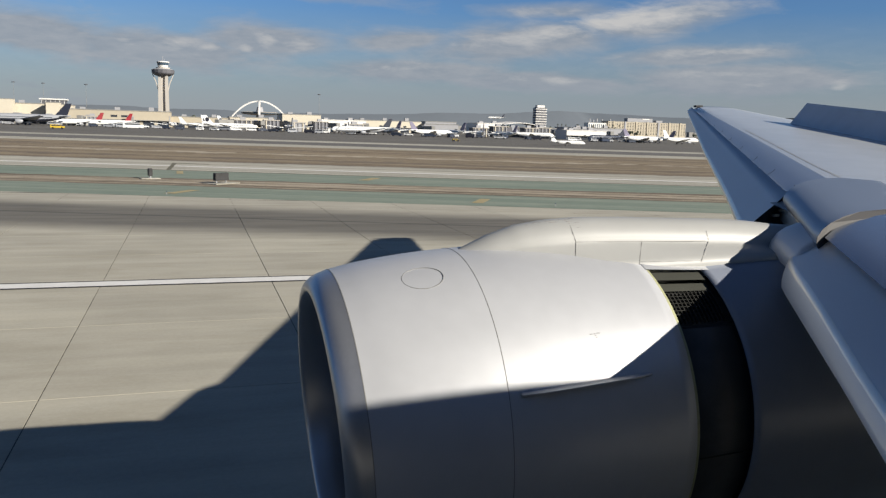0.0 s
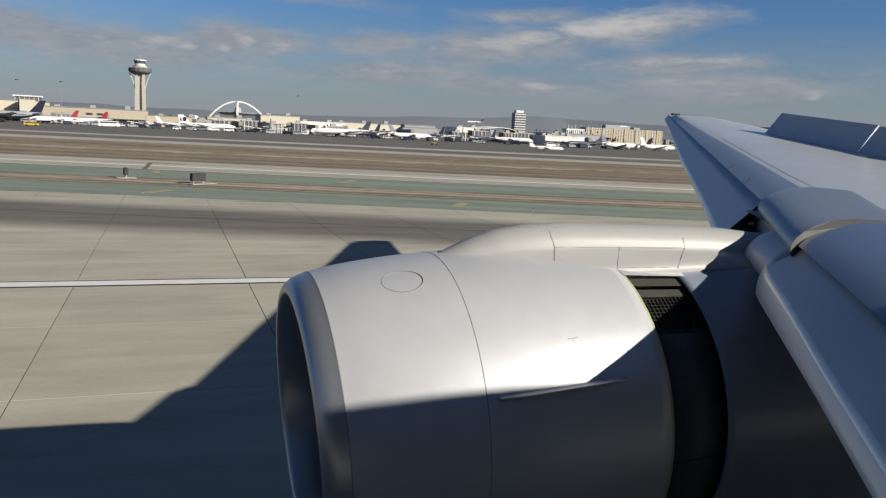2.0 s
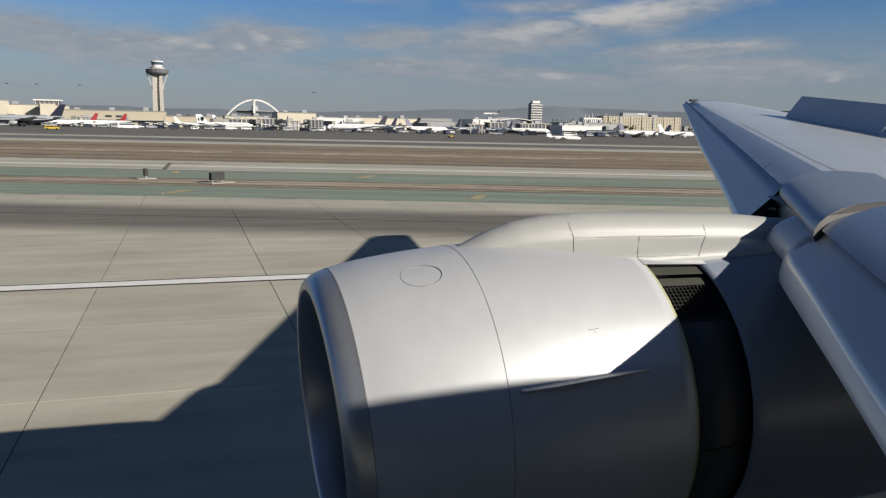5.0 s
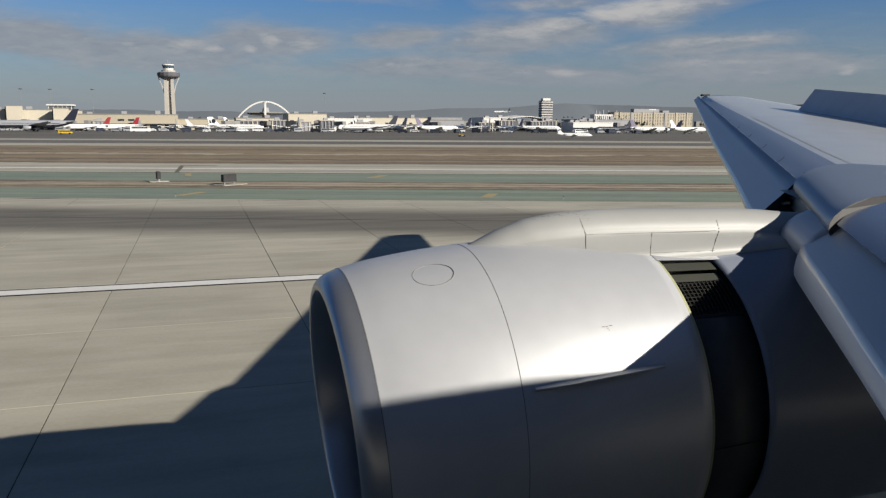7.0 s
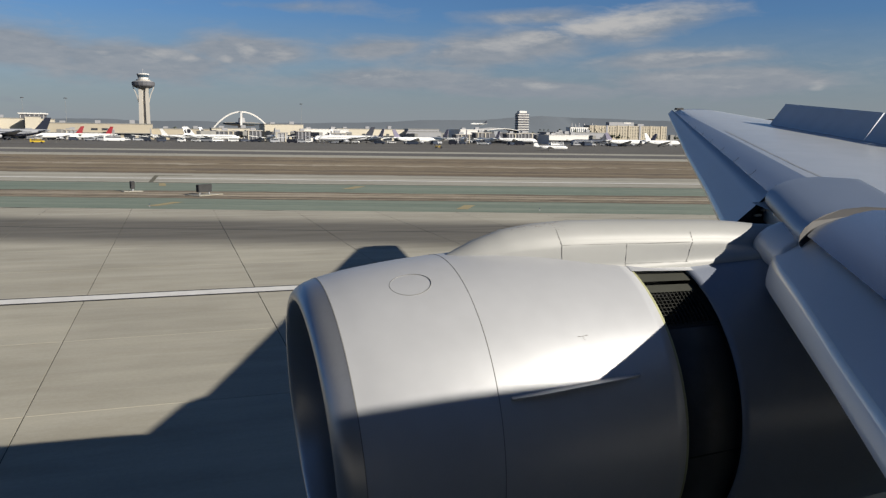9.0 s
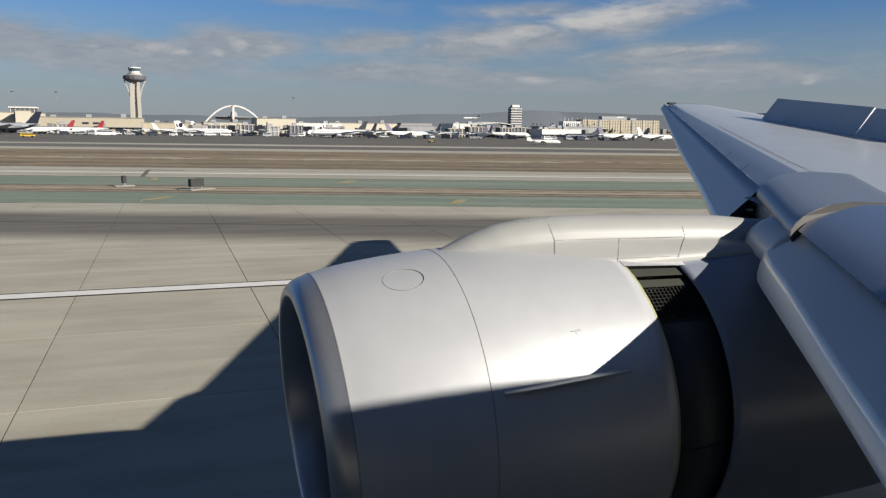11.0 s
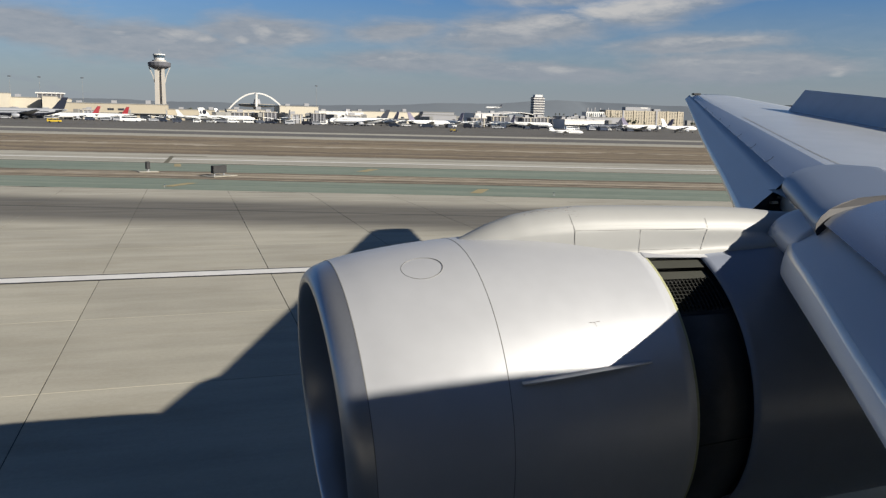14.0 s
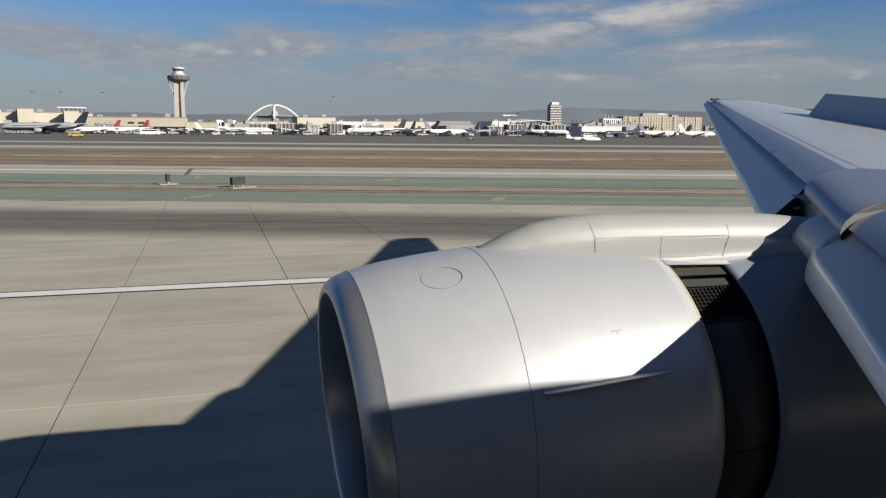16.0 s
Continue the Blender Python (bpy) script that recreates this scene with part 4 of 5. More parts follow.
def arch_building(x, y):
    b = thing("arch_building", pose(x, y, 0), "white landmark with crossed parabolic arches over a round restaurant", "building")
    half, top = 37.5, 28.5
    for turn in (-5.5, 84.5):
        rows = []
        for k in range(33):
            s = -1 + 2 * k / 32
            px, pz = half * s, top * (1 - abs(s) ** 2.05)
            th = 0.7 + 0.6 * abs(s)
            c, sn = math.cos(radians(turn)), math.sin(radians(turn))
            rows.append([(c * (px + a) - sn * d, sn * (px + a) + c * d, pz + e) for a, d, e in ((0, -1.0, -th), (0, 1.0, -th), (0, 1.0, th), (0, -1.0, th))])
        part("arch", quads(rows, close_v=True, cap=True), M["white_wall"], b)
    n = 32
    for name, prof, mat in (("core", [(0, 4), (14, 4)], M["grey_wall"]), ("disc", [(13.4, 9), (14.2, 18), (16.4, 20), (17.0, 17)], M["tower_white"]), ("windows", [(14.8, 19.6), (15.9, 20.3)], M["blue_glass"]), ("crown", [(17.0, 4), (22, 3.0), (22.6, 1)], M["grey_wall"])):
        rows = [[(r * math.cos(2 * math.pi * k / n), r * math.sin(2 * math.pi * k / n), z) for k in range(n)] for z, r in prof]
        part(name, quads(rows, close_v=True, cap=True), mat, b)


def striped_tower(x, y):
    t = thing("office_tower", pose(x, y, 0), "slim old office tower striped by white balcony bands", "tower")
    part("core", boxes(((-10, 0, 0), (10, 14, 46)), bevel=0.6), M["dark_wall"], t)
    for k in range(10):
        part("floor_band", boxes(((-10.6, -0.7, 4 + 4.3 * k), (10.6, 14.6, 5.2 + 4.3 * k))), M["white_wall"], t)
    part("penthouse", boxes(((-7, 2, 46), (7, 12, 50))), M["white_wall"], t)


def hotel(x0, x1, y):
    b = building(x0, x1, y, 29.5, 28, M["beige"], "long beige hotel slab with rows of windows", 8, 30, (0.5, 0.42), 3, 1.5, 0.8, "hotel")
    w = (x1 - x0) / 2
    for k in range(7):
        px = -w + (2 * w) * (k + 0.5) / 7
        part("stair_shaft", boxes(((px - 2.0, -1.2, 0), (px + 2.0, 0.0, 30.5))), M["grey_wall"] if k % 3 == 1 else M["beige"], b)
    part("penthouse", boxes(((-w * 0.48, 6, 30.3), (w * 0.16, 20, 37.5))), M["grey_wall"], b)
    part("penthouse_sign", boxes(((-w * 0.1, 5.6, 35.0), (w * 0.08, 6.0, 37.2))), M["white_wall"], b)
    part("penthouse", boxes(((w * 0.26, 6, 30.3), (w * 0.42, 18, 34.5))), M["grey_wall"], b)


TL = [  # x0, x1, y, height, depth, material, label, rows, cols, name
    (-190, -146, 640, 13, 40, "cream", "cream terminal block with few openings", 2, 8, "terminal_building"),
    (-144, -84, 632, 14, 40, "cream", "tall cream terminal with a stepped front", 2, 9, "terminal_building"),
    (-84, -14, 622, 11, 40, "beige", "long beige terminal with dark bay openings", 2, 10, "terminal_building"),
    (-14, 30, 640, 8.0, 40, "beige", "low beige terminal beside the tower", 1, 10, "terminal_building"),
    (26, 56, 575, 8.6, 30, "cream", "cream concourse under the arches", 2, 7, "concourse"),
    (66, 95, 612, 12.2, 40, "cream", "cream windowless terminal block", 1, 6, "terminal_building"),
    (96, 136, 640, 9.0, 40, "white_wall", "low white terminal with small windows", 1, 12, "terminal_building"),
    (138, 200, 700, 10.2, 40, "cream", "long low cream terminal behind the jets", 1, 14, "terminal_building"),
    (200, 232, 690, 8.4, 40, "grey_wall", "low grey service building", 1, 8, "service_building"),
    (226, 250, 622, 10.2, 30, "white_wall", "white and black gate building", 1, 3, "gate_building"),
    (243, 288, 602, 7.6, 30, "dark_wall", "dark glazed concourse beside the gates", 1, 12, "concourse"),
    (286, 302, 565, 7.4, 24, "grey_wall", "grey end of a pier", 1, 6, "concourse"),
    (258, 290, 522, 6.4, 20, "white_wall", "long white pier on stilts", 1, 12, "pier"),
    (300, 352, 600, 9, 30, "grey_wall", "grey pier beside parked jets", 1, 12, "pier"),
]
for x0, x1, y, h, d, mat, label, r, c, nm in TL:
    building(x0, x1, y, h, d, M[mat], label, r, c, (0.62, 0.40), 1.5, 2.0, 0.5, nm, skip=0.7)


def stair_tower(x, y, h):
    b = thing("stair_tower", pose(x, y, 0), "plain cream stair tower between terminal blocks", "building", "stair towers")
    part("shaft", boxes(((-4.5, 0, 0), (4.5, 8, h)), bevel=0.1), M["cream"], b)
    # dark strip painted as the shadow beside the shaft
    part("shadow_gap", boxes(((-5.3, 1.0, 0), (-4.5, 7.0, h - 0.6))), M["dark_wall"], b, "dark strip painted as a shadow gap")
    part("cap", boxes(((-4.7, -0.2, h), (4.7, 8.2, h + 0.4))), M["roof"], b)


for x, y, h in ((-178, 628, 16.0), (-150, 626, 14.6), (-122, 622, 16.5), (-92, 620, 15.0)):
    stair_tower(x, y, h)
control_tower(-34, 1150)
arch_building(73, 905)
striped_tower(591, 1300)
hotel(836, 1025, 1500)
building(262, 300, 900, 12, 20, M["grey_wall"], "small dark upper-floor lounge with windows", 1, 8, (0.7, 0.6), 6, 1, 0.8, "lounge_building")
building(790, 832, 1500, 25, 20, M["white_wall"], "blue and white striped office block", 1, 9, (0.45, 0.9), 1, 1, 0.5, "office_block", "blue_glass")
building(565, 625, 700, 15, 60, M["beige"], "wide beige aircraft hangar with open bays", 1, 3, (0.8, 0.8), 0.2, 3.5, 1.2, "hangar")
building(650, 780, 760, 14, 60, M["cream"], "long cream hangar with a flat roof", 1, 6, (0.75, 0.4), 0.2, 5, 1.0, "hangar")
building(1010, 1060, 1150, 40, 30, M["grey_wall"], "dark glass office tower", 8, 10, (0.8, 0.6), 2, 2, 0.8, "office_tower", "blue_glass")
building(1080, 1130, 1120, 34, 30, M["beige"], "beige office tower with bands of windows", 7, 10, (0.9, 0.5), 2, 2, 0.8, "office_tower")
for k, (x, h) in enumerate(((760, 36), (768, 34), (776, 37), (788, 36), (806, 37), (814, 32))):
    s = thing("chimney_stack", pose(x * 1.14, 1640, 0), "slim pale grey steel chimney stack", "chimney", "power plant stacks")
    rows = [[(r * math.cos(2 * math.pi * a / 16), r * math.sin(2 * math.pi * a / 16), z) for a in range(16)] for z, r in ((0, 1.8), (h, 1.5), (h, 1.2), (h - 1, 1.2))]
    part("shaft", quads(rows, close_v=True), M["grey_wall"], s, "", True)


def wave_canopy(x0, x1, y):
    b = thing("canopy_building", pose((x0 + x1) / 2, y, 0), "pale curved canopy roof over a gate hall", "building")
    w = (x1 - x0) / 2
    rows = []
    for k in range(25):
        s = -1 + k / 12
        z = 9.2 + 2.6 * math.cos(s * 1.45) - 0.8 * s
        rows.append([(s * w, 0, z), (s * w, 26, z + 0.8), (s * w, 26, z + 0.2), (s * w, 0, z - 0.5)])
    part("roof", quads(rows, close_v=True, cap=True), M["white_wall"], b)
    part("wall", boxes(((-w * 0.9, 3, 0), (w * 0.9, 24, 8.6))), M["dark_wall"], b)
    for k in range(7):
        px = -w * 0.9 + 1.8 * w * k / 6
        part("column", boxes(((px - 0.25, 0.4, 0), (px + 0.25, 1.0, 9.0))), M["grey_wall"], b)


wave_canopy(248, 284, 618)


def roof_pavilion(x, y, z):
    b = thing("roof_pavilion", pose(x, y, z), "flat white roof on dark glazing above the terminal", "building")
    part("glazing", boxes(((-8, 1, 0), (8, 12, 2.6))), M["dark_wall"], b)
    part("roof", boxes(((-9, 0, 2.6), (9, 13, 3.6)), bevel=0.2), M["white_wall"], b)
    for k in range(6):
        part("mullion", boxes(((-7.6 + 3 * k, 0.9, 0), (-7.3 + 3 * k, 1.0, 2.6))), M["white_wall"], b)


roof_pavilion(-94, 634, 14.5)


def gate_frame(x, y, w, h, mat, seed):
    """A dark gate house with piers and a light roof edge."""
    r = random.Random(seed)
    b = thing("gate_house", pose(x, y, 0), "dark gate house between jets and terminal", "building", "gate houses")
    part("body", boxes(((-w, 0, 0), (w, 9, h))), mat, b)
    part("roof_edge", boxes(((-w - 0.5, -0.6, h), (w + 0.5, 9.6, h + 0.6))), M["tower_white"], b)
    for k in range(4):
        px = -w + 2 * w * (k + 0.5) / 4
        part("pier", boxes(((px - 0.35, -0.5, 0), (px + 0.35, 0, h))), M["cream"] if r.random() < 0.3 else M["grey_wall"], b)
    part("roof_unit", boxes(((-w * 0.4, 3, h + 0.6), (w * 0.2, 6, h + 2.2))), M["grey_wall"], b)


for k, (x, y, w, h, mt) in enumerate(((-128, 598, 7, 6, "dark_wall"), (-64, 596, 5, 6, "grey_wall"), (34, 548, 6, 6.5, "dark_wall"), (52, 546, 5, 7, "dark_wall"), (70, 560, 6, 6, "grey_wall"), (88, 566, 5, 7, "dark_wall"), (118, 590, 7, 6, "grey_wall"),
                                      (206, 560, 6, 6, "dark_wall"), (222, 560, 6, 7.5, "dark_wall"), (238, 540, 5, 7, "dark_wall"), (252, 548, 6, 7.5, "dark_wall"), (268, 540, 5, 6.5, "grey_wall"))):
    gate_frame(x, y, w, h, M[mt], k)


def jetway(x, y, turn, ln=22):
    j = thing("jetway", pose(x, y, 0, 0, 0, turn), "grey passenger boarding bridge beside a gate", "jetway", "boarding bridges")
    part("tunnel", boxes(((-ln / 2, -1.5, 3.8), (ln / 2, 1.5, 6.8)), bevel=0.15), M["roof"], j)
    part("rotunda", boxes(((ln / 2 - 0.2, -2.4, 3.4), (ln / 2 + 4, 2.4, 7.4)), bevel=0.4), M["grey_wall"], j)
    for px in (-ln / 2 + 2, ln / 2 + 1.5):
        part("leg", boxes(((px - 0.5, -0.5, 0), (px + 0.5, 0.5, 3.9))), M["grey_wall"], j)


for x, y, a in ((-118, 604, 70), (-92, 606, 100), (-70, 602, 80), (-40, 604, 95), (22, 560, 60), (44, 556, 100), (58, 552, 130), (84, 590, 80), (100, 596, 110), (128, 600, 80), (190, 640, 90), (238, 596, 75), (262, 580, 100), (276, 580, 70), (310, 560, 90)):
    jetway(x, y, a)



def light_mast(x, y, h=31.0):
    """A thin apron mast with a ring of lamps."""
    m = thing("light_mast", pose(x, y, 0), "thin grey apron light mast with a lamp ring", "street lamp", "apron light masts")
    rows = [[(r * math.cos(math.pi * a / 4), r * math.sin(math.pi * a / 4), z) for a in range(8)] for z, r in ((0, 0.16), (h, 0.07))]
    part("pole", quads(rows, close_v=True, cap=True), M["roof"], m)
    rows = [[(r * math.cos(math.pi * a / 6), r * math.sin(math.pi * a / 6), z) for a in range(12)] for z, r in ((h - 0.3, 1.2), (h + 0.2, 1.4), (h + 0.4, 0.3))]
    part("lamp_ring", quads(rows, close_v=True, cap=True), M["dark_wall"], m)


for x, y in ((-131, 700), (-110, 700), (-78, 690), (107, 700)):
    light_mast(x, y)

# ======== parked airplanes ========


def paint(name, c, rough=0.35):
    return varied(name, c, rough, 0, 0.2, 0.04, 3.0)


PW, PG, PD, PB, PR, PP, PK = paint("jet_white", (0.74, 0.74, 0.72)), paint("jet_grey", (0.30, 0.31, 0.33)), paint("jet_navy", (0.015, 0.018, 0.032)), paint("jet_blue", (0.03, 0.04, 0.065)), paint("jet_red", (0.22, 0.015, 0.02)), paint("jet_purple", (0.17, 0.155, 0.22)), paint("jet_black", (0.02, 0.02, 0.03))


def jet(x, y, turn, ln, body, belly, fin, label, z=0.0, group="parked jets", rear_engines=False, emblem=False):
    """A parked airliner of length ln, nose towards local -x."""
    k = ln / 60.0
    j = thing("jet_airplane", pose(x, y, z, 0, 0, turn), label, "airplane", group)
    cz, R = 5.4 * k, 2.9 * k
    prof = [(-30, 0.05, -0.9), (-29.4, 0.9, -0.75), (-28, 1.7, -0.5), (-25.5, 2.5, -0.15), (-22, 2.9, 0), (8, 2.9, 0), (16, 2.5, 0.35), (23, 1.5, 1.2), (28, 0.7, 1.9), (30, 0.2, 2.2)]
    rows = [[(px * k, r * k * math.cos(2 * math.pi * a / 20), cz + dz * k + r * k * math.sin(2 * math.pi * a / 20)) for a in range(20)] for px, r, dz in prof]
    f = part("fuselage", quads(rows, close_v=True, cap=True), body, j, "", True)
    if belly is not body:
        low = [[(px * k, (r + 0.02) * k * math.cos(radians(a)), cz + dz * k + (r + 0.02) * k * math.sin(radians(a))) for a in range(195, 346, 15)] for px, r, dz in prof[2:-2]]
        part("belly", quads(low), belly, f, "darker belly", True)
    part("cabin_windows", boxes(((-22 * k, -2.93 * k, cz + 0.5 * k), (17 * k, -2.80 * k, cz + 0.85 * k)), ((-22 * k, 2.80 * k, cz + 0.5 * k), (17 * k, 2.93 * k, cz + 0.85 * k))), M["window"], f)
    part("cockpit_glass", boxes(((-27.6 * k, -1.5 * k, cz + 0.35 * k), (-26.6 * k, 1.5 * k, cz + 1.05 * k))), M["window"], f)
    for s in (-1, 1):
        pts = [(-6 * k, s * 2.5 * k, cz - 1.5 * k), (6 * k, s * 2.5 * k, cz - 1.5 * k), (13.5 * k, s * 29 * k, cz + 1.6 * k), (11.2 * k, s * 29 * k, cz + 1.6 * k)]
        part("wing", plate(pts, 0.55 * k), PG if body is not PW else PW, j)
        tz = 8.6 if rear_engines else 1.4
        pts = [(21 * k, s * 0.8 * k, cz + tz * k), (26 * k, s * 0.8 * k, cz + tz * k), (29.5 * k, s * 10 * k, cz + (tz + 0.6) * k), (27.2 * k, s * 10 * k, cz + (tz + 0.6) * k)]
        part("tailplane", plate(pts, 0.3 * k), body, j)
        ex, ey, ez = (17, 3.9, 0.9) if rear_engines else (-4.5, 9.4, -2.6)
        er = 1.0 if rear_engines else 1.65
        rows = [[((ex + px) * k, (s * ey + r * er * math.cos(2 * math.pi * a / 14)) * k, cz + (ez + r * er * math.sin(2 * math.pi * a / 14)) * k) for a in range(14)] for px, r in ((-2.4, 0.86), (-2.2, 1.0), (0, 1.05), (2.2, 0.8), (3.0, 0.5))]
        part("engine", quads(rows, close_v=True, cap=True), body if body is not PW else PG, j, "", True)
    pts = [(18.5 * k, -0.25 * k, cz + 2.0 * k), (27.2 * k, -0.25 * k, cz + 2.0 * k), (30.6 * k, -0.25 * k, cz + 11.4 * k), (26.6 * k, -0.25 * k, cz + 11.4 * k)]
    part("fin", plate(pts, 0.5 * k, (0, 1, 0)), fin, j, "painted tail fin")
    if emblem:
        rows = [[((25.6 + 2.2 * math.cos(a * math.pi / 8)) * k, q * 0.27 * k, cz + (6.4 + 2.6 * math.sin(a * math.pi / 8)) * k) for a in range(16)] for q in (-1, 1)]
        part("emblem", quads(rows, close_v=True, cap=True), PK, j, "round dark emblem on the fin")
    for px, py in ((-23.5, 0), (1.8, -4.6), (1.8, 4.6)):
        g = part("landing_gear", boxes(((px * k - 0.15 * k, (py - 0.15) * k, 0.6 * k), (px * k + 0.15 * k, (py + 0.15) * k, cz - 1.9 * k))), M["grey_wall"], j)
        for q in (-0.45, 0.45):
            rows = [[(px * k + r * k * math.cos(2 * math.pi * a / 12), (py + q + d) * k, 0.62 * k + r * k * math.sin(2 * math.pi * a / 12)) for a in range(12)] for d, r in ((-0.2, 0.35), (-0.2, 0.6), (0.2, 0.6), (0.2, 0.35))]
            part("tyre", quads(rows, close_v=True, cap=True), PK, g)
    return j


jet(-92, 525, 5, 47.6, PG, PD, PD, "large grey wide-body jet with navy tail at a gate")
jet(-66, 548, 35, 31.2, PW, PW, PR, "white narrow-body jet with red tail at a gate")
jet(-48, 548, 40, 31.2, PW, PW, PR, "white narrow-body jet with red tail beside another")
jet(20, 560, 215, 32.8, PW, PW, PW, "white jet with a dark emblem on its tail at a gate", emblem=True)
jet(31, 566, 212, 32.8, PW, PW, PW, "white jet with a dark emblem on its tail beside another", emblem=True)
jet(24, 524, 180, 32.8, PW, PW, PW, "white jet with a dark tail emblem on the apron", emblem=True)
jet(100, 476, 8, 36.1, PW, PG, PD, "white jet with grey belly and dark tail on the apron")
jet(94, 520, 60, 32.8, PW, PW, PW, "white jet with a dark emblem behind another", emblem=True)
jet(142, 474, 195, 31.2, PW, PW, PP, "white jet with purple tail at the pier")
jet(160, 492, -72, 32.8, PW, PW, PP, "white jet with purple tail beside another")
jet(182, 494, -104, 32.8, PW, PW, PP, "white jet with grey-purple tail near the gate hall")
jet(248, 446, 10, 29.5, PB, PB, PD, "dark blue jet with dark tail on the apron")
jet(268, 436, 185, 30, PW, PW, PP, "white jet with dark tail at the pier end")
jet(287, 424, 190, 29.5, PW, PW, PW, "white jet parked on the apron near the hotel")
jet(-142, 530, 10, 49.2, PW, PW, PW, "large plain white jet at the terminal")
jet(143, 288, 176, 15, PW, PW, PW, "small white business jet on the taxiway", rear_engines=True)
jet(-12, 592, -98, 27.9, PW, PW, PG, "white jet with grey tail beside the low terminal")
jet(6, 585, 170, 27.9, PW, PG, PW, "white jet with grey belly near the tower")
jet(62, 545, -84, 32.8, PW, PW, PG, "white jet under the concourse roofs")
jet(122, 512, -66, 32.8, PW, PG, PP, "white and grey jet beside the pier")
jet(206, 512, -80, 31.2, PW, PW, PP, "white jet with dark tail beside the gate house")
jet(224, 505, 175, 31.2, PW, PG, PG, "white and grey jet by the dark concourse")
jet(302, 474, -70, 29.5, PW, PW, PP, "white jet with dark tail by the far pier")
jet(-165, 520, 20, 32.8, PW, PW, PR, "white jet with red tail by the cream terminal")
jet(389, 1000, 0, 24, PW, PW, PD, "white jet in flight over the field", z=19.0, group="jets in flight")

# ======== service vehicles ========


def vehicle(x, y, turn, ln, wd, ht, mat, label, name="service_van"):
    v = thing(name, pose(x, y, 0, 0, 0, turn), label, "vehicle", "airport vehicles")
    h = ln / 2
    part("body", boxes(((-h, -wd / 2, 0.45), (h, wd / 2, ht * 0.62)), ((-h + 0.05, -wd / 2 + 0.08, ht * 0.62), (h * 0.62, wd / 2 - 0.08, ht)), bevel=0.12), mat, v)
    part("glass", boxes(((-h * 0.8, -wd / 2 + 0.05, ht * 0.66), (h * 0.64, wd / 2 - 0.05, ht * 0.9))), M["window"], v)
    for px in (-h * 0.62, h * 0.62):
        for py in (-wd / 2, wd / 2 - 0.25):
            rows = [[(px + r * math.cos(2 * math.pi * a / 12), py + d, 0.42 + r * math.sin(2 * math.pi * a / 12)) for a in range(12)] for d, r in ((0, 0.2), (0, 0.42), (0.25, 0.42), (0.25, 0.2))]
            part("wheel", quads(rows, close_v=True, cap=True), PK, v)


M["safety_yellow"] = paint("vehicle_yellow", (0.60, 0.42, 0.04))
vehicle(-31, 486, 0, 11, 2.6, 3.3, PW, "white apron bus on the service road", "apron_bus")
vehicle(-6, 482, 10, 4.6, 1.9, 1.6, PB, "dark blue service car on the apron", "service_car")
vehicle(5, 480, 0, 4.4, 1.9, 1.8, PW, "white service van on the apron")
vehicle(-58, 402, 0, 6, 2.2, 1.9, M["safety_yellow"], "yellow tow tractor on the apron road", "tow_tractor")
vehicle(110, 330, 0, 3.2, 1.5, 1.1, M["safety_yellow"], "yellow service truck by the runway", "service_truck")
rv = random.Random(11)
for k in range(60):
    x = -170 + 7.6 * k + rv.uniform(-4, 4)
    y = 520 - 0.30 * x + rv.uniform(-30, 18)
    vehicle(x, y, rv.uniform(-30, 30), rv.uniform(4, 8), 2.2, rv.uniform(1.6, 3.0), rv.choice([PW, PG, PK, PG, PB]), rv.choice(["small service truck beside the gates", "boxy catering truck beside the gates"]), "service_truck")

# ======== trees, hills ========


def palm(x, y, h, seed):
    r = random.Random(seed)
    t = thing("palm_tree", pose(x, y, 0), "tall thin palm with a dark ragged crown", "tree", "palms by the terminal")
    rows = [[(rr * math.cos(a * math.pi / 4), rr * math.sin(a * math.pi / 4), z) for a in range(8)] for z, rr in ((0, 0.5), (h * 0.5, 0.36), (h, 0.28))]
    part("trunk", quads(rows, close_v=True), M["trunk"], t)
    bm = bmesh.new()
    for i in range(26):
        a, el = r.uniform(0, 6.283), r.uniform(-0.7, 1.1)
        ln = r.uniform(2.2, 3.4)
        prev = None
        for s in range(5):
            q = s / 4
            c = Vector((math.cos(a) * math.cos(el) * ln * q, math.sin(a) * math.cos(el) * ln * q, h + math.sin(el) * ln * q - 1.3 * q * q))
            w = Vector((-math.sin(a), math.cos(a), 0)) * (0.35 * math.sin(math.pi * min(0.98, q * 0.85 + 0.12)))
            cur = [bm.verts.new(c - w), bm.verts.new(c + w)]
            if prev:
                bm.faces.new((prev[0], prev[1], cur[1], cur[0]))
            prev = cur
    part("crown", bm, M["leaf"], t)


for i in range(14):
    palm(600 + 9.5 * i + 5 * math.sin(i * 2.3), 1250 + 12 * math.sin(i * 1.7), 17 + 4 * math.sin(i * 3.1), i)


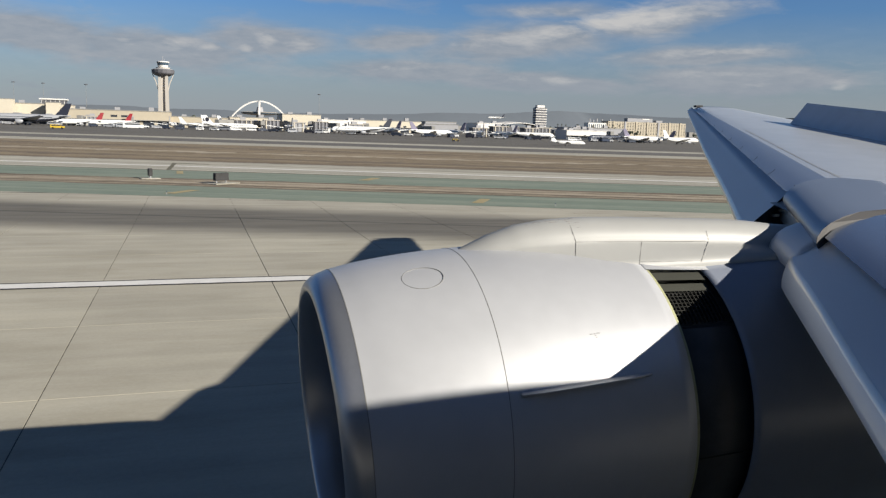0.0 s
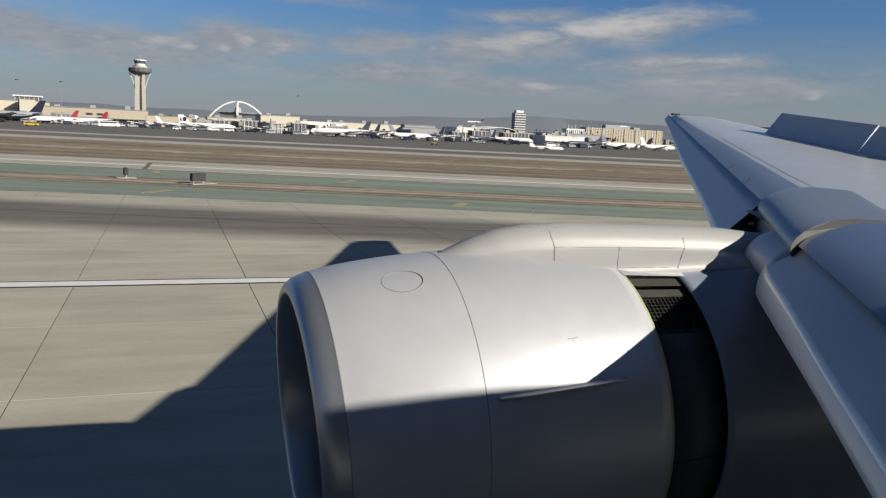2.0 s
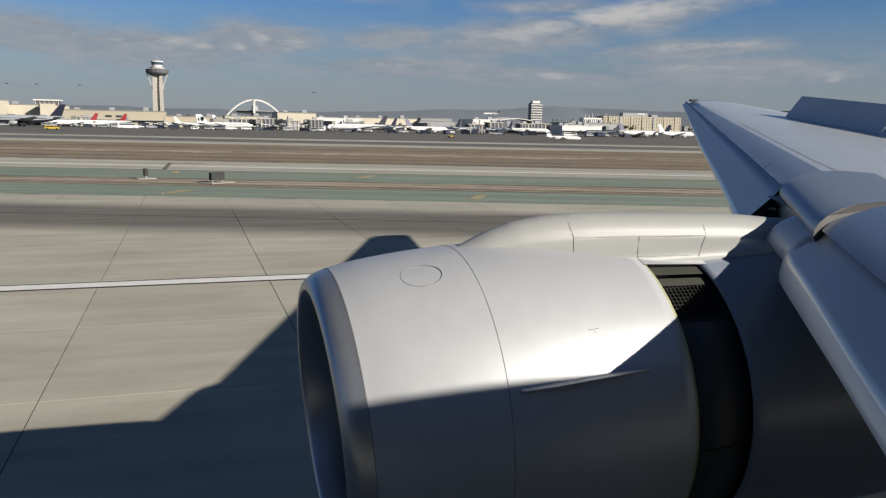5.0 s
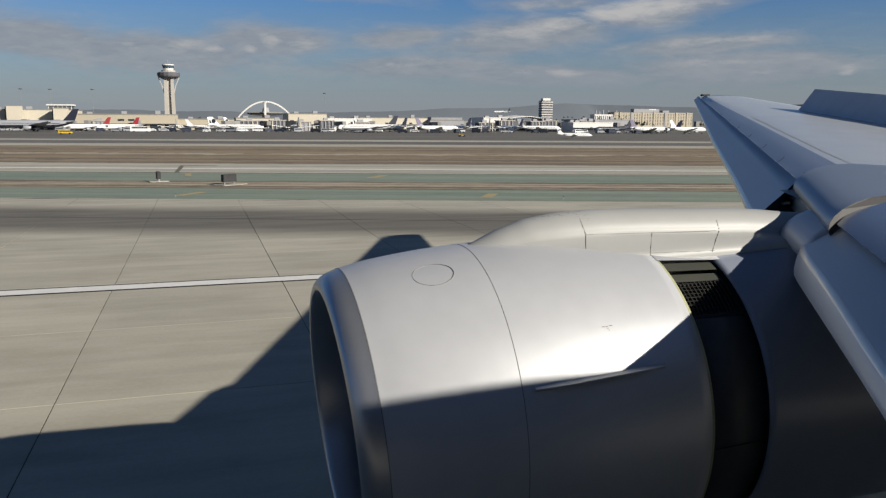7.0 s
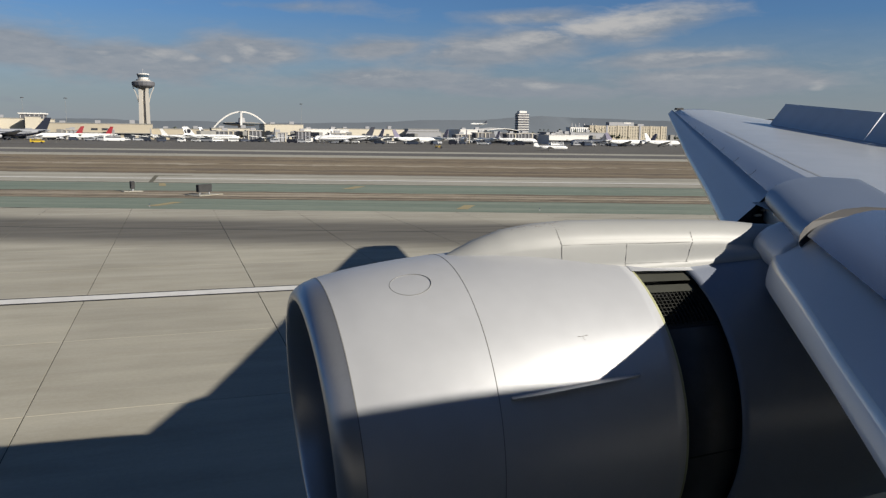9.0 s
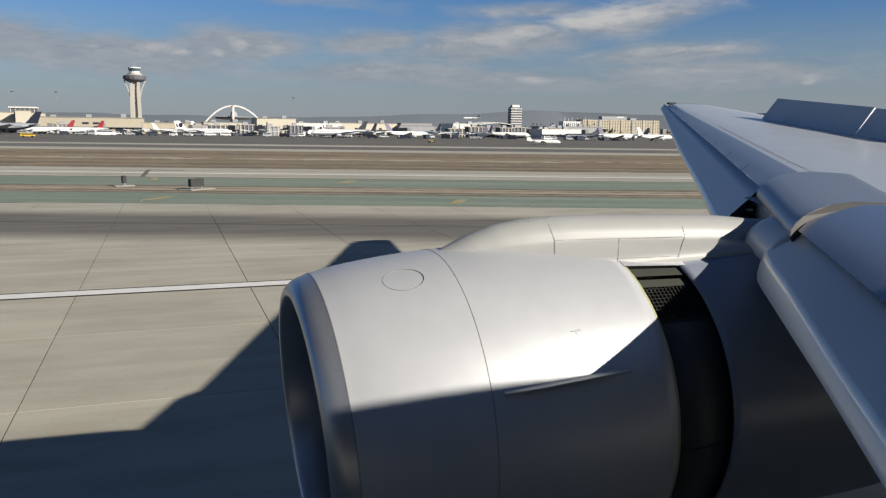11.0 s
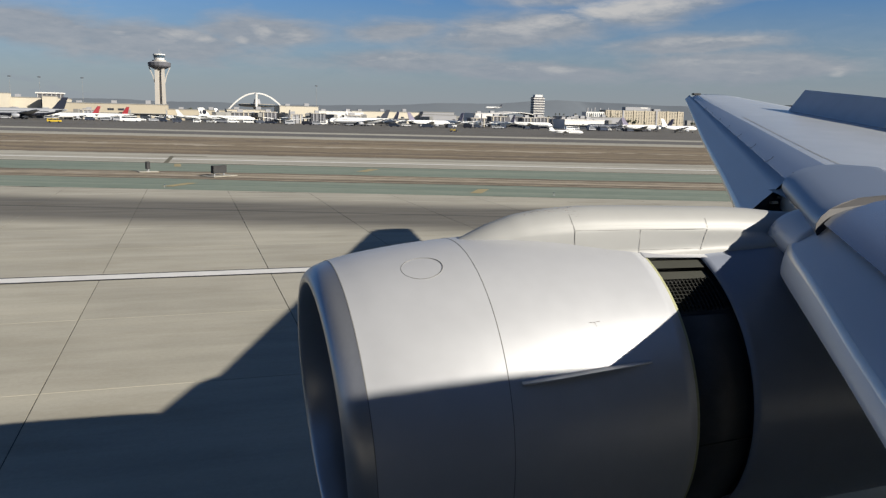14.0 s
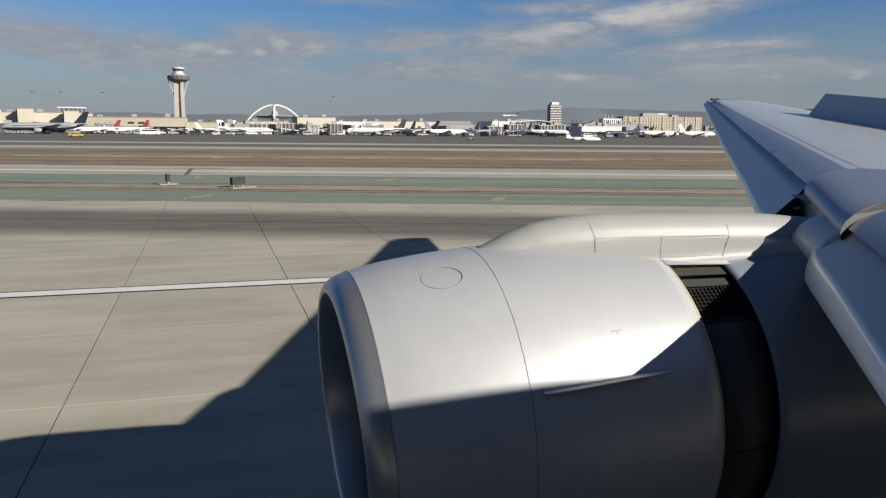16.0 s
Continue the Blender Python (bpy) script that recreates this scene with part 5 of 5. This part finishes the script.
def tree_belt():
    """Dark far trees between and behind the buildings: many small faceted clumps."""
    r = random.Random(3)
    verts, faces = [], []
    for i in range(520):
        x = -560 + 2300 * r.random()
        y = 1180 + 420 * r.random() + max(0, x - 500) * 0.5
        h = r.uniform(5, 12)
        for c in range(8):
            o = Vector((x + r.gauss(0, h * 0.35), y, h * r.uniform(0.45, 1.0)))
            q = h * r.uniform(0.12, 0.26)
            n = len(verts)
            for d in ((1, 0, 0), (-1, 0, 0), (0, 1, 0), (0, -1, 0), (0, 0, 1), (0, 0, -1)):
                verts.append(o + Vector(d) * q * r.uniform(0.6, 1.5))
            for f in ((0, 2, 4), (2, 1, 4), (1, 3, 4), (3, 0, 4), (2, 0, 5), (1, 2, 5), (3, 1, 5), (0, 3, 5)):
                faces.append([n + k for k in f])
    return from_lists(verts, faces)


tagged(part("far_trees", tree_belt(), M["leaf"]), "dark far trees behind the terminals", "trees", kind="stuff")


def hills():
    keys = [(-4200, 50), (-1500, 60), (-300, 66), (300, 58), (900, 64), (1300, 86), (1700, 96), (2050, 124), (2300, 118), (2700, 112), (3100, 96), (4400, 80)]
    rows = []
    for i in range(241):
        x = -4200 + 8600 * i / 240
        top = hermite(keys, x) + 7 * noise.noise((x * 0.004, 0, 0)) + 3 * noise.noise((x * 0.02, 3, 0))
        y = 4300 if abs(x) < 2200 else max(1200, math.sqrt(max(1, 4850 ** 2 - x * x)))
        y = min(y, math.sqrt(max(1, 4850 ** 2 - x * x)))
        k = y / 4300
        rows.append([(x, y - 300 * k, -1), (x, y - 150 * k, top * 0.55 * k), (x, y, top * k)])
    return quads(rows)


tagged(part("hills", hills(), M["hill"], smooth=True), "low blue-grey hills on the horizon, haze tinted into their colour", "hills", kind="structure")


def city():
    """Low hazy roofs between the airport and the hills."""
    r = random.Random(8)
    verts, faces = [], []
    for i in range(600):
        x, y = r.uniform(-900, 2600), r.uniform(1700, 2900)
        w, h = r.uniform(8, 30), r.uniform(4, 13)
        n = len(verts)
        for dx in (0, w):
            for dy in (0, 12):
                for dz in (0, h):
                    verts.append((x + dx, y + dy, dz))
        for f in ((0, 1, 3, 2), (4, 6, 7, 5), (0, 4, 5, 1), (2, 3, 7, 6), (1, 5, 7, 3)):
            faces.append([n + k for k in f])
    return from_lists(verts, faces)


tagged(part("far_city", city(), M["roof"]), "low pale city roofs under the hills", "city", kind="stuff")

# ======== markings, signs and slabs near the airliner ========


def marking(name, pts, z, mat, label):
    bm = bmesh.new()
    bm.faces.new([bm.verts.new((x, y, z)) for x, y in pts])
    return tagged(part(name, bm, M[mat]), label, "marking", kind="structure")


marking("edge_line_border", [(-60, 28.62), (60, 28.62), (60, 29.72), (-60, 29.72)], 0.012, "black_paint", "black border of the white edge line")
marking("edge_line", [(-60, 28.78), (60, 28.78), (60, 29.56), (-60, 29.56)], 0.016, "white_paint", "white painted pavement edge line")


def chevron(x, y, s=1.0):
    d = UX * 0.75 * s
    e = UY * 3.6 * s
    c = Vector((x, y, 0))
    f = [c - d * 1.5 - e * 0.7, c + d * 0.1 - e * 0.7, c + d * 1.5 + e * 0.7, c - d * 0.1 + e * 0.7]
    marking("shoulder_mark", [(p.x, p.y) for p in f], 0.02, "yellow_paint", "faded yellow diagonal shoulder stripe")


for u in (-45.6, -21.6, 2.4, 26.4):
    p = field(u + 0.0, 66.5 * C)
    chevron(p.x, p.y, 0.75)
for u in (-51.9, -8.8, 34.4):
    p = field(u, 89.5 * C)
    chevron(p.x, p.y, 0.9)

M["olive_paint"] = varied("faded_olive_paint", (0.125, 0.115, 0.075), 0.8, 0.0, 1.5, 0.2, 25.0, world=True)
marking("guide_line", [(-2.75, 96.6), (-2.25, 96.6), (-1.85, 110.4), (-2.4, 110.4)], 0.014, "olive_paint", "faded olive guide line on the far taxiway")
marking("guide_line", [(-2.4, 110.6), (2.3, 109.0), (2.3, 110.2), (-2.4, 111.9)], 0.014, "olive_paint", "faded olive guide line along the far taxiway")
marking("shoulder_mark", [(-1.5, 89.3), (-0.8, 89.3), (-0.9, 94.2), (-1.6, 94.2)], 0.02, "yellow_paint", "faded yellow block on the green shoulder")


def sign(x, y, wd, turn, label):
    s = thing("taxiway_sign", pose(x, y, 0, 0, 0, turn), label, "sign", "taxiway signs")
    part("pad", boxes(((-wd * 0.9, -0.9, 0), (wd * 0.9, 0.9, 0.06)), bevel=0.02), M["pale"], s, "pale concrete pad")
    part("panel", boxes(((-wd / 2, -0.18, 0.28), (wd / 2, 0.18, 0.98)), bevel=0.03), M["black_paint"], s, "dark sign box")
    for px in (-wd * 0.35, wd * 0.35):
        part("leg", boxes(((px - 0.05, -0.05, 0.05), (px + 0.05, 0.05, 0.3))), M["grey_wall"], s)


sign(-3.8, 81.5, 0.6, -75, "small dark taxiway sign on a concrete pad")
sign(2.6, 76.0, 1.7, 44, "dark taxiway sign box on a pale pad")


def edge_light(x, y):
    l = thing("edge_light", pose(x, y, 0) @ Matrix.Scale(0.6, 4), "small edge light on a short stem", "lamp", "edge lights")
    part("base", boxes(((-0.12, -0.12, 0), (0.12, 0.12, 0.03))), M["grey_wall"], l)
    part("stem", boxes(((-0.02, -0.02, 0.03), (0.02, 0.02, 0.28))), M["grey_wall"], l)
    part("lens", boxes(((-0.06, -0.06, 0.28), (0.06, 0.06, 0.40)), bevel=0.02), M["blue_glass"], l)


for u in range(-60, 80, 30):
    p = field(u + 8, 64.0 * C)
    edge_light(p.x, p.y)

Y_MID = -7.32
# pavement: slabs with recessed joints, the joints being the dark bed below
pave = part("pavement", quads([[(-240, -31.5, -0.012), (-240, 62.2 + 0.33 * 240, -0.012)], [(200, -31.5, -0.012), (200, 62.2 - 0.33 * 200, -0.012)]]), M["joint"])
# dark ground added out of view, so less light bounces onto the cowl
mid = part("unseen_dark_ground", quads([[(-240, -31.5, -0.004), (-240, Y_MID, -0.004)], [(200, -31.5, -0.004), (200, Y_MID, -0.004)]]), M["ground"])
tagged(mid, "unseen dark ground added to cut light bounced onto the cowl", "runway", kind="structure")
tagged(pave, "concrete pavement of large slabs with dark joints", "pavement", kind="structure")


def slab_mesh(w, d):
    bm = boxes(((0, 0, -0.10), (w, d, 0)))
    me = bpy.data.meshes.new("slab")
    bm.to_mesh(me)
    bm.free()
    me.materials.append(M["concrete"])
    return me


SW, SD, GAP = 5.75, 6.1, 0.026
X0, Y0 = 2.72 - 6 * SW, 17.1 - 2 * SD
mesh_full = slab_mesh(SW - GAP, SD - GAP)
for i in range(13):
    for j in range(11):
        x, y = X0 + i * SW, Y0 + j * SD
        if y + SD > 62.2 - 0.33 * (x + SW):
            continue
        o = new("slab", mesh_full)
        o.parent = pave
        o.location = (x + GAP / 2, y + GAP / 2, 0)
bm = bmesh.new()
for i in range(-36, 44):
    for j in range(-2, 24):
        x, y = X0 + i * SW, Y0 + j * SD
        if 0 <= i < 13 and 0 <= j < 11 and y + SD <= 62.2 - 0.33 * (x + SW):
            continue
        x1 = x + SW - GAP
        ya, yb = 62.2 - 0.33 * x, 62.2 - 0.33 * x1
        if y >= max(ya, yb) - 0.2:
            continue
        vs = [bm.verts.new(p) for p in ((x, y, 0), (x1, y, 0), (x1, max(y + 0.02, min(y + SD - GAP, yb)), 0), (x, max(y + 0.02, min(y + SD - GAP, ya)), 0))]
        bm.faces.new(vs)
tagged(part("far_slabs", bm, M["concrete"], pave), kind="stuff")
